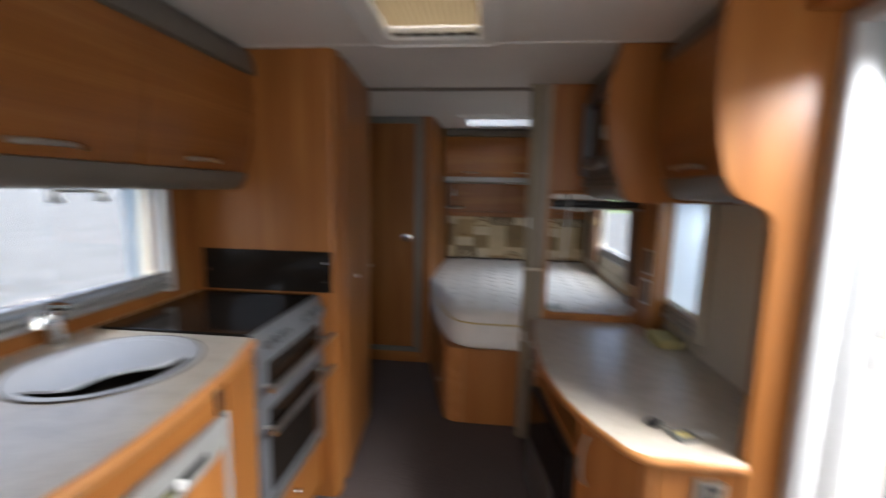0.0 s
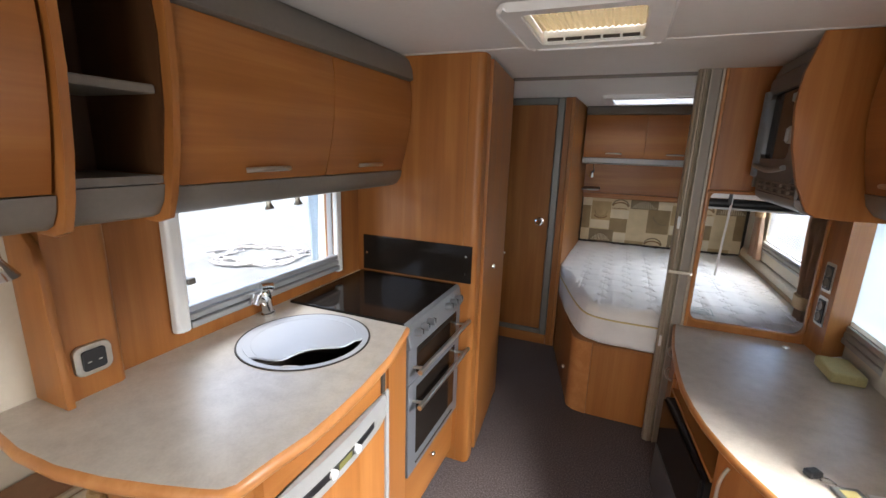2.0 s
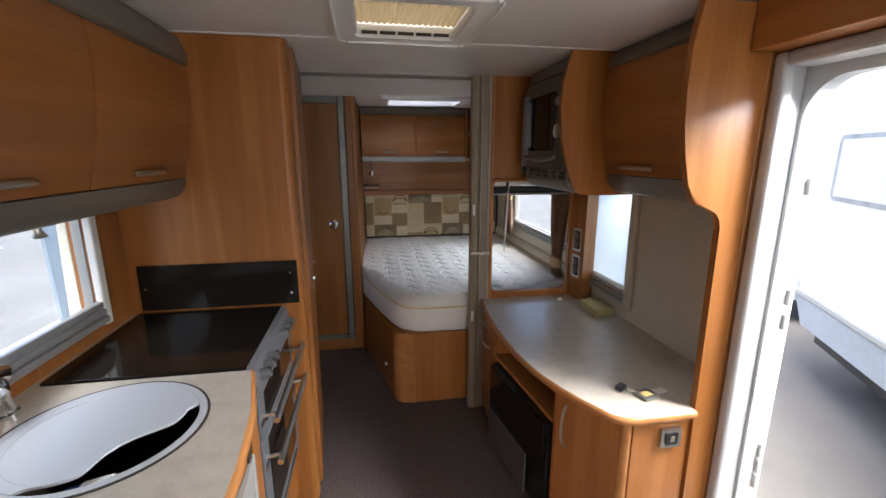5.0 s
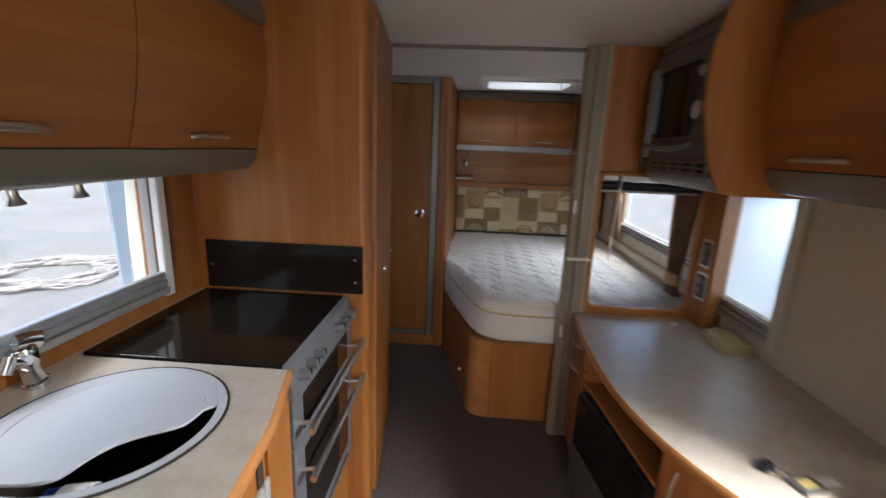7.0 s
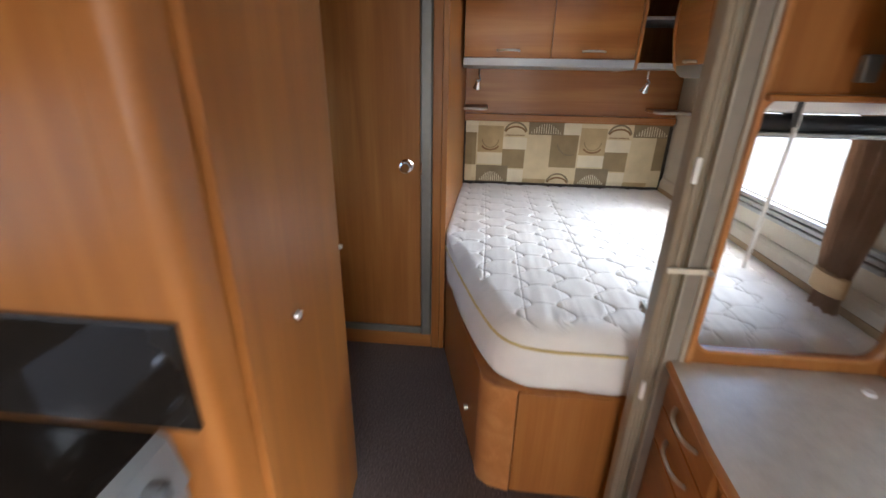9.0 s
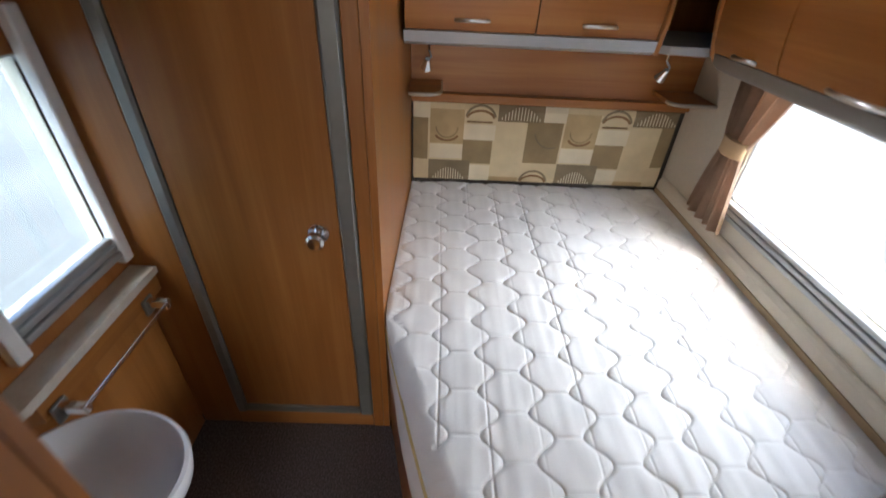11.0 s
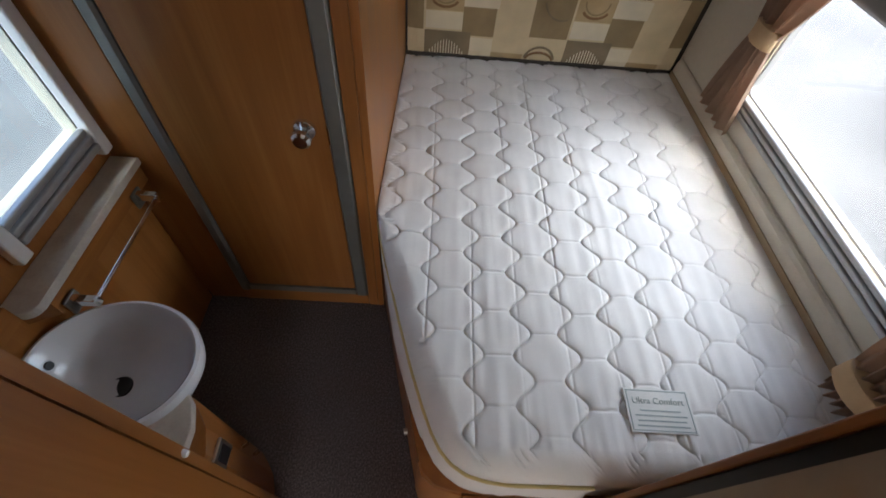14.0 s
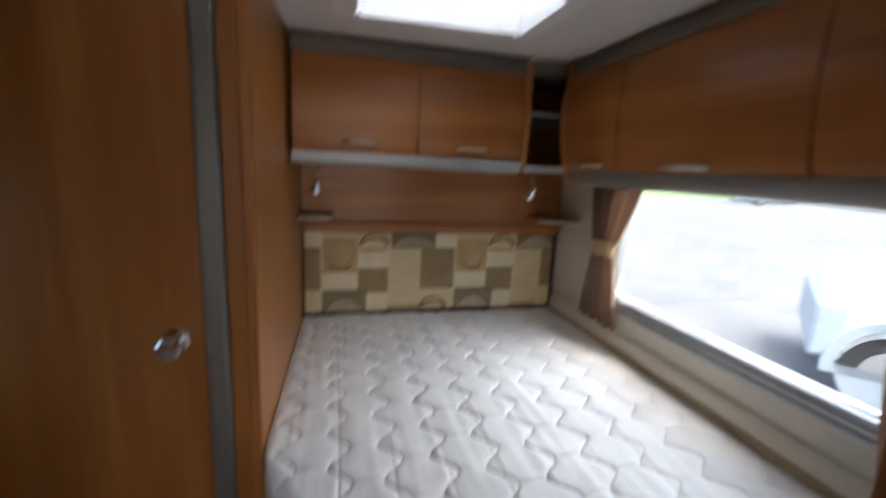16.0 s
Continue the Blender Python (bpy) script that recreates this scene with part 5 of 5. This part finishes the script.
# one repeat of the print: left, right, bottom, top in shares of the repeat and of the height
PATCHES = ((0.47, 0.735, 0.29, 0.80, "T"), (0.0, 0.236, 0.78, 1.0, "C"), (0.245, 0.583, 0.79, 1.0, "G"), (0.583, 0.75, 0.80, 1.0, "P"), (0.75, 1.0, 0.50, 0.91, "O"),
           (0.0, 0.236, 0.555, 0.742, "P"), (0.236, 0.47, 0.535, 0.735, "C"), (0.0, 0.222, 0.255, 0.555, "T"), (0.222, 0.458, 0.09, 0.555, "C"), (0.75, 1.0, 0.31, 0.49, "P"),
           (0.744, 1.0, 0.02, 0.29, "G"), (0.0, 0.064, 0.02, 0.29, "G"), (0.064, 0.222, 0.01, 0.235, "P"), (0.222, 0.453, 0.0, 0.09, "O"), (0.453, 0.694, 0.0, 0.255, "C"))
START = 0.267
def headboard_mesh():
    bm_ = bmesh.new()
    index = {"C": 0, "P": 1, "T": 2, "G": 3, "O": 4}
    wide, cuts, levels = HB[1] - HB[0], set(), {0.0, 1.0, 0.5, 0.02, 0.97}
    for n_ in (-1, 0, 1, 2):
        for a, b_, c, d_, _ in PATCHES:
            cuts |= {round(START + (n_ + a) * PER, 5), round(START + (n_ + b_) * PER, 5)}
            levels |= {c, d_}
    xs = [0.0, 0.012] + sorted(c for c in cuts if 0.014 < c < wide - 0.014) + [wide - 0.012, wide]
    zs = sorted(levels)
    def kind(x_, z_):
        u, hit = ((x_ - START) / PER) % 1.0, "C"
        for a, b_, c, d_, k_ in PATCHES:
            if a <= u < b_ and c <= z_ < d_:
                hit = k_
        return index[hit]
    def bulge(x_, z_):
        edge = min(x_, wide - x_, z_ * ROWS, (1 - z_) * ROWS)
        return 4.43 + 0.022 * (1 - min(1, edge / 0.03)) ** 2
    vs = [[bm_.verts.new((HB[0] + x_, bulge(x_, z_), HB[2] + z_ * ROWS)) for z_ in zs] for x_ in xs]
    for i in range(len(xs) - 1):
        for j in range(len(zs) - 1):
            f_ = bm_.faces.new((vs[i][j], vs[i + 1][j], vs[i + 1][j + 1], vs[i][j + 1]))
            f_.material_index = kind((xs[i] + xs[i + 1]) / 2, (zs[j] + zs[j + 1]) / 2)
    return bm_
part("cloth_panel", headboard_mesh(), [FAB_CREAM, FAB_PALE, FAB_TAUPE, FAB_GREY, FAB_GOLD], hb)
def arc(u, z, rx, rz, a0, a1, mat, n_, thick=0.006):
    cxx = HB[0] + START + (n_ + u) * PER
    if HB[0] + rx < cxx < HB[1] - rx:
        pts = [(cxx + rx * math.cos(radians(a0 + (a1 - a0) * i / 14)), 4.4288, HB[2] + z * ROWS + rz * math.sin(radians(a0 + (a1 - a0) * i / 14))) for i in range(15)]
        part("printed_arc", tube(pts, thick, 4, None, 0.2, (0, 0, 1)), mat, hb)
for n_ in (-1, 0, 1):
    for u, z in ((0.118, 0.80), (0.573, 0.02)):
        arc(u, z, 0.075, 0.072, 12, 168, FAB_GREY, n_)
        arc(u, z, 0.070, 0.045, 12, 168, FAB_BROWN, n_)
    arc(0.875, 0.70, 0.055, 0.055, 180, 360, FAB_TAUPE, n_, 0.004)
    arc(0.875, 0.63, 0.06, 0.04, 200, 340, FAB_BROWN, n_)
    arc(0.66, 0.72, 0.09, 0.10, 195, 290, FAB_GREY, n_, 0.004)
    for j in range(3):
        xa = HB[0] + START + (n_ + 0.02) * PER
        if xa > HB[0] + 0.01 and xa + 0.13 < HB[1]:
            part("printed_line", box(xa, xa + 0.13, 4.4275, 4.4298, HB[2] + (0.765 + 0.008 * j) * ROWS - 0.001, HB[2] + (0.765 + 0.008 * j) * ROWS + 0.001), FAB_BROWN, hb)
    for u, z, wd, tall in ((0.90, 0.04, 0.16, 0.06), (0.414, 0.81, 0.19, 0.06)):
        bm_ = None
        for j in range(13):
            x = HB[0] + START + (n_ + u) * PER + wd * (j / 12 - 0.5)
            if HB[0] + 0.015 < x < HB[1] - 0.015:
                bm_ = box(x - 0.0022, x + 0.0022, 4.4275, 4.4298, HB[2] + z * ROWS, HB[2] + z * ROWS + 0.006 + tall * math.sin(math.pi * (j + 0.5) / 13), bm=bm_)
        if bm_:
            part("printed_stripes", bm_, FAB_PALE, hb)
fixed("headboard_rail", box(0.387, 1.755, 4.405, 4.45, 1.134, 1.172, 0.006), WOOD_X, "cherry wood rail above the headboard", "trim")
part("backing", box(0.388, 1.757, 4.441, 4.466, 0.60, 1.118), DARK, hb, "dark backing board")
wall("wall_lining_bedhead", "y", 4.44, 4.468, 0.387, 1.757, 1.12, CEIL - 0.002, [], WOOD_X, "cherry wood lining board above the headboard")
for x0, x1, rnd in ((0.387, 0.53, (0, 1, 0, 0)), (1.56, 1.755, (1, 0, 0, 0))):
    s_ = thing("corner_shelf", "small pale corner shelf beside the headboard", "shelf", "bedhead shelves")
    part("board", prism(rounded(x0, x1, 4.22, 4.439, 0.06, 6, rnd), 1.205, 1.225, "z", 0.003), WOOD_X, s_)
    part("lip", tube([(x, y, 1.215) for x, y in rounded(x0, x1, 4.22, 4.439, 0.06, 6, rnd)[:9]], 0.009, 8), NICKEL, s_, "pale metal lip", True)

# rear lockers
rl = thing("overhead_locker", "cherry wood overhead locker above the bedhead with two flaps", "overhead locker", "bedroom overhead lockers")
RFY = [(4.015, 1.846), (3.998, 1.77), (3.992, 1.70), (3.994, 1.63), (3.998, 1.56), (4.006, 1.50)]
part("body", box(0.387, 1.30, 4.05, 4.439, 1.50, 1.846), WOOD_X, rl)
for a, b_, g in ((0.388, 0.860, (0.57, 0.69)), (0.860, 1.305, (1.025, 1.145))):
    d_ = part("door", prism(RFY + [(y + 0.018, z) for y, z in RFY[::-1]], a + 0.0025, b_ - 0.0025, "x", 0.003), WOOD_X, rl, "", True)
    part("handle", bow_handle(None, (g[0], 3.998, 1.535), (g[1], 3.998, 1.535), (0, -1, 0.1), 0.0065, 0.02), NICKEL, d_, "bow-shaped nickel handle", True)
part("side_cheek", prism([(4.0, 1.45), (3.985, 1.55), (3.978, 1.70), (3.985, 1.80), (4.005, 1.918), (4.43, 1.918), (4.43, 1.44)], 1.306, 1.322, "x", 0.003), WOOD_EDGE, rl, "", True)
part("valance", prism([(3.996, 1.497), (4.002, 1.46), (4.03, 1.447), (4.439, 1.447), (4.439, 1.497)], 0.387, 1.305, "x"), SILVER, rl, "pale grey light pelmet", True)
part("cornice", prism([(4.012, 1.849), (4.0, 1.856), (4.012, 1.905), (4.03, 1.918), (4.2, 1.918), (4.2, 1.849)], 0.387, 1.305, "x"), GREY, rl, "grey-brown ceiling cornice", True)
cs = thing("corner_shelf_unit", "dark open corner shelves between the bedroom lockers", "shelf")
part("back", box(1.323, 1.755, 4.425, 4.438, 1.45, 1.918), WOOD_Z, cs)
for z, mt_ in ((1.455, SILVER), (1.69, SILVER)):
    part("shelf", prism([(1.323, 4.02), (1.36, 4.0), (1.49, 3.99), (1.755, 3.99), (1.755, 4.424), (1.323, 4.424)], z, z + 0.03 if z < 1.5 else z + 0.015, "z", 0.003), mt_, cs, "pale grey shelf board")
part("roof_board", prism([(1.323, 4.05), (1.50, 4.02), (1.755, 4.02), (1.755, 4.424), (1.323, 4.424)], 1.86, 1.918), GREY, cs)
SF = [(1.495, 1.848), (1.478, 1.77), (1.474, 1.70), (1.478, 1.63), (1.486, 1.56), (1.496, 1.50), (1.508, 1.475)]
sl = thing("overhead_locker", "cherry wood overhead locker above the bedroom window", "overhead locker", "bedroom overhead lockers")
part("body", prism([(1.755, 1.476), (1.535, 1.476), (1.51, 1.56), (1.515, 1.848), (1.755, 1.848)], 2.49, 3.968, "y"), WOOD_Y, sl)
for a, b_, g in ((3.62, 3.985, (3.72, 3.84)), (2.99, 3.62, (3.24, 3.42)), (2.485, 2.99, (2.66, 2.82))):
    locker_door(sl, a, b_, SF, -1, g)
part("end_cheek", prism([(1.755, 1.44), (1.52, 1.44), (1.498, 1.47), (1.470, 1.60), (1.462, 1.70), (1.47, 1.80), (1.488, 1.918), (1.755, 1.918)], 3.97, 3.986, "y", 0.003), WOOD_EDGE, sl, "", True)
part("valance", prism([(1.508, 1.472), (1.515, 1.44), (1.54, 1.418), (1.56, 1.414), (1.755, 1.414), (1.755, 1.472)], 2.485, 3.969, "y"), GREY, sl, "curved grey-brown light pelmet", True)
part("cornice", prism([(1.495, 1.851), (1.487, 1.858), (1.503, 1.905), (1.52, 1.918), (1.66, 1.918), (1.66, 1.851)], 2.485, 3.969, "y"), GREY, sl, "grey-brown ceiling cornice", True)

# reading lamps under the rear locker
for x in (0.475, 1.44):
    t = thing("reading_lamp", "small chrome reading lamp under the locker", "lamp", "reading lamps")
    part("stem", rod((x, 4.16, 1.446), (x, 4.16, 1.405), 0.006, 10), CHROME, t)
    part("arm", tube([(x, 4.16, 1.405), (x + 0.01, 4.14, 1.385), (x - 0.005, 4.12, 1.37)], 0.005, 8), CHROME, t, "", True)
    part("head", lathe([(0.0, 0.0), (0.010, 0.002), (0.014, 0.02), (0.024, 0.05), (0.020, 0.048), (0.0, 0.04)], pose(x - 0.003, 4.125, 1.38, 215, 10), 18), CHROME, t, "", True)

# bedside wall details
fixed("window_ledge", prism([(1.735, 0.692), (1.757, 0.688), (1.757, 0.785), (1.750, 0.784), (1.743, 0.776), (1.737, 0.762), (1.735, 0.74)], 2.49, 4.42, "y", 0.003), CREAM, "cream moulded ledge along the bed", "trim")
# thin added strip, tan for the brownish shadow line between mattress and ledge
fixed("window_ledge_shadow_line", box(1.7295, 1.7345, 2.49, 4.42, 0.694, 0.722, 0.002), plain("tan_shadow_line", (0.35, 0.25, 0.14), 0.5), "tan strip standing in for the shadow line under the moulded ledge", "trim")

def curtain(top, tie, ztie, foot_, zfoot, label, cx_=1.712):
    """A pleated curtain that hangs from the span top, is gathered to the span tie, and fans out to the span foot."""
    t = thing("curtain", label, "curtain", "bedroom curtains")
    bm_, n_, zs = bmesh.new(), 72, [1.44 - (1.44 - zfoot) * i / 30 for i in range(31)]
    grid = []
    for z in zs:
        if z > ztie:
            u, end = ((z - ztie) / (1.44 - ztie)) ** 0.75, top
        else:
            u, end = ((ztie - z) / (ztie - zfoot)) ** 0.8, foot_
        a, b_ = tie[0] + (end[0] - tie[0]) * u, tie[1] + (end[1] - tie[1]) * u
        row = []
        for i in range(n_ + 1):
            s = i / n_
            deep = (0.012 + 0.012 * u if z > ztie else 0.008 + 0.010 * u) * math.sin(s * 2 * math.pi * 4.6 + 0.9 * math.sin(z * 4.3 + s * 5)) + 0.005 * math.sin(s * 19 + z * 3)
            row.append(bm_.verts.new((cx_ + deep - 0.010 * (1 - u), a + (b_ - a) * s + 0.004 * math.sin(z * 9 + s * 5) * u, z)))
        grid.append(row)
    for p, q in zip(grid, grid[1:]):
        for i in range(n_):
            bm_.faces.new((p[i], p[i + 1], q[i + 1], q[i]))
    bmesh.ops.solidify(bm_, geom=bm_.faces[:], thickness=0.002)
    part("cloth", bm_, CURTAIN, t, "", True)
    yc, w_ = (tie[0] + tie[1]) / 2, abs(tie[1] - tie[0]) / 2 + 0.010
    part("tie_band", prism(circle(cx_ - 0.010, yc, 0.030, w_, 20), ztie - 0.035, ztie + 0.03, "z", 0.004), CURTAIN_TIE, t, "tan tie band", True)
    return t
curtain((4.06, 3.74), (3.99, 3.87), 1.145, (4.075, 3.80), 0.80, "brown pleated curtain tied back beside the bedhead")
curtain((2.90, 2.66), (2.835, 2.715), 0.815, (2.83, 2.725), 0.715, "brown pleated curtain tied back beside the partition", 1.668)

# ---- outside ----
def paved(name, a, b_, scale, rough=0.9):
    m, n, l, bs_ = material(name, rough)
    big, fine = noise_node(n, l, scale, detail=6), noise_node(n, l, 60, detail=4)
    r = ramp_node(n, l, big.outputs["Fac"], ((0.35, a), (0.65, b_)))
    l.new(r.outputs["Color"], bs_.inputs["Base Color"])
    bump(n, l, bs_, fine.outputs["Fac"], 0.4, 0.01)
    return m
YARD = paved("pale_concrete", (0.078, 0.078, 0.077), (0.105, 0.104, 0.101), 0.8)
GZ = -0.55
fixed("ground", box(-400, 400, -400, 400, GZ - 0.2, GZ), YARD, "pale worn concrete yard", "ground")
VAN_WHITE = plain("caravan_white", (0.80, 0.80, 0.80), 0.3, vary=0.04)
GLASS_DARK = plain("tinted_window", (0.25, 0.27, 0.28), 0.1, vary=0.3, scale=6)
HOSE = plain("pale_hose", (0.20, 0.183, 0.175), 0.5, vary=0.1)

SKIRT, NET = plain("skirt_grey", (0.30, 0.34, 0.37), 0.4), plain("net_curtain", (0.5, 0.5, 0.48), 0.8)
TYRE, HUB = plain("tyre_rubber", (0.02, 0.02, 0.02), 0.8), plain("wheel_alloy", (0.45, 0.45, 0.45), 0.35, 0.6)


def caravan(m):
    """A white touring caravan; its side runs along +x, and +y is away from the viewer."""
    t = thing("caravan", "white touring caravan parked in the yard", "caravan", "parked caravans")
    L, W = 5.4, 2.1
    part("body", prism(rounded(0, L, 0.08, 2.15, 0.3, 6), 0.0, W, "y", 0.05), VAN_WHITE, t)
    part("skirt", prism([(0.25, -0.10), (L - 0.25, -0.10), (L - 0.05, 0.16), (0.05, 0.16)], -0.012, -0.0005, "y", 0.002), SKIRT, t, "pale grey skirt")
    part("trim_rail", box(0.05, L - 0.05, -0.03, -0.001, 0.17, 0.22, 0.008), SILVER, t, "grey trim rail")
    for x0, x1 in ((0.36, 1.45), (1.9, 3.2), (3.9, 4.9)):
        w_ = part("window", prism(rounded(x0, x1, 1.12, 1.68, 0.06), -0.03, -0.001, "y", 0.004), GLASS_DARK, t, "tinted caravan window")
        part("curtain", box(x0 + 0.06, x1 - 0.06, -0.034, -0.031, 1.16, 1.64), NET, w_)
    part("underbody", box(0.3, L - 0.3, 0.1, W - 0.1, -0.25, 0.079), BLACK, t)
    for y in (0.05, W - 0.25):
        w_ = part("wheel", rod((2.6, y, GZ + 0.3), (2.6, y + 0.19, GZ + 0.3), 0.3, 28), TYRE, t, "black wheel", True)
        part("hub", rod((2.6, y - 0.005, GZ + 0.3), (2.6, y + 0.02, GZ + 0.3), 0.17, 20), HUB, w_, "", True)
    t.matrix_world = m
    return t


first = caravan(Matrix.Translation((4.66, 3.62, 0)) @ Matrix.Rotation(math.atan2(-1.54, -0.81), 4, "Z"))
for x, y, a in ((38.0, 36.0, -38), (46.0, 29.0, -35), (54.0, 22.0, -35)):
    copy_thing(first, Matrix.Translation((x, y, 0)) @ Matrix.Rotation(radians(a), 4, "Z"))


def car(m):
    """A pale off-road car; its side runs along +x from the front, and +y is away from the viewer."""
    t = thing("car", "white off-road car with grey wheel arches", "car")
    side = [(0.05, -0.05), (0.02, 0.1), (0.03, 0.60), (0.10, 0.70), (0.80, 0.79), (1.25, 1.30), (3.5, 1.32), (3.9, 0.7), (3.95, -0.05)]
    part("body", prism(side, 0.0, 1.75, "y", 0.06), VAN_WHITE, t, "", True)
    part("bumper", box(-0.06, 0.2, -0.02, 1.77, -0.12, 0.42, 0.04), SKIRT, t, "grey bumper")
    part("windscreen", prism([(0.83, 0.84), (1.21, 1.26), (1.25, 1.26), (0.89, 0.84)], 0.1, 1.65, "y"), GLASS_DARK, t)
    part("side_window", prism([(1.0, 0.82), (1.34, 1.22), (2.4, 1.24), (2.4, 0.82)], -0.006, 0.004, "y"), GLASS_DARK, t)
    part("mirror", box(0.62, 0.78, -0.26, -0.02, 0.80, 1.02, 0.05), SKIRT, t, "grey door mirror")
    for x in (0.55, 3.1):
        part("wheel_arch", plate(circle(x, -0.16, 0.50, n=28, a0=-8, a1=188), [circle(x, -0.14, 0.40, n=24)], -0.05, 0.02, "y"), SKIRT, t, "grey wheel arch")
        for y in (-0.01, 1.55):
            w_ = part("wheel", rod((x, y, GZ + 0.37), (x, y + 0.22, GZ + 0.37), 0.37, 32), TYRE, t, "", True)
            part("rim", rod((x, y - 0.012, GZ + 0.37), (x, y + 0.05, GZ + 0.37), 0.24, 24), HUB, w_, "pale alloy rim", True)
    t.matrix_world = m
    return t


car(Matrix.Translation((4.96, 5.11, 0)) @ Matrix.Rotation(radians(-52), 4, "Z"))
GRASS = paved("rough_grass", (0.06, 0.11, 0.03), (0.12, 0.17, 0.05), 3.0)
fixed("grass", box(10, 160, 44, 200, GZ - 0.1, GZ + 0.004), GRASS, "rough green grass beyond the yard", "grass")


def hose_coil():
    t = thing("hose", "coiled pale garden hose lying in the yard", "hose")
    pts = []
    for i in range(420):
        a = i * 2 * math.pi / 42
        r = 0.72 + 0.2 * math.sin(i * 0.37) + 0.07 * math.sin(i * 1.9)
        pts.append((-5.5 + r * math.cos(a) + 0.07 * math.sin(i * 0.21), 6.0 + r * 0.95 * math.sin(a), GZ + 0.03 + 0.006 * (i // 60) + 0.01 * math.sin(i * 0.7)))
    part("coil", tube(pts, 0.014, 6), HOSE, t, "", True)


hose_coil()
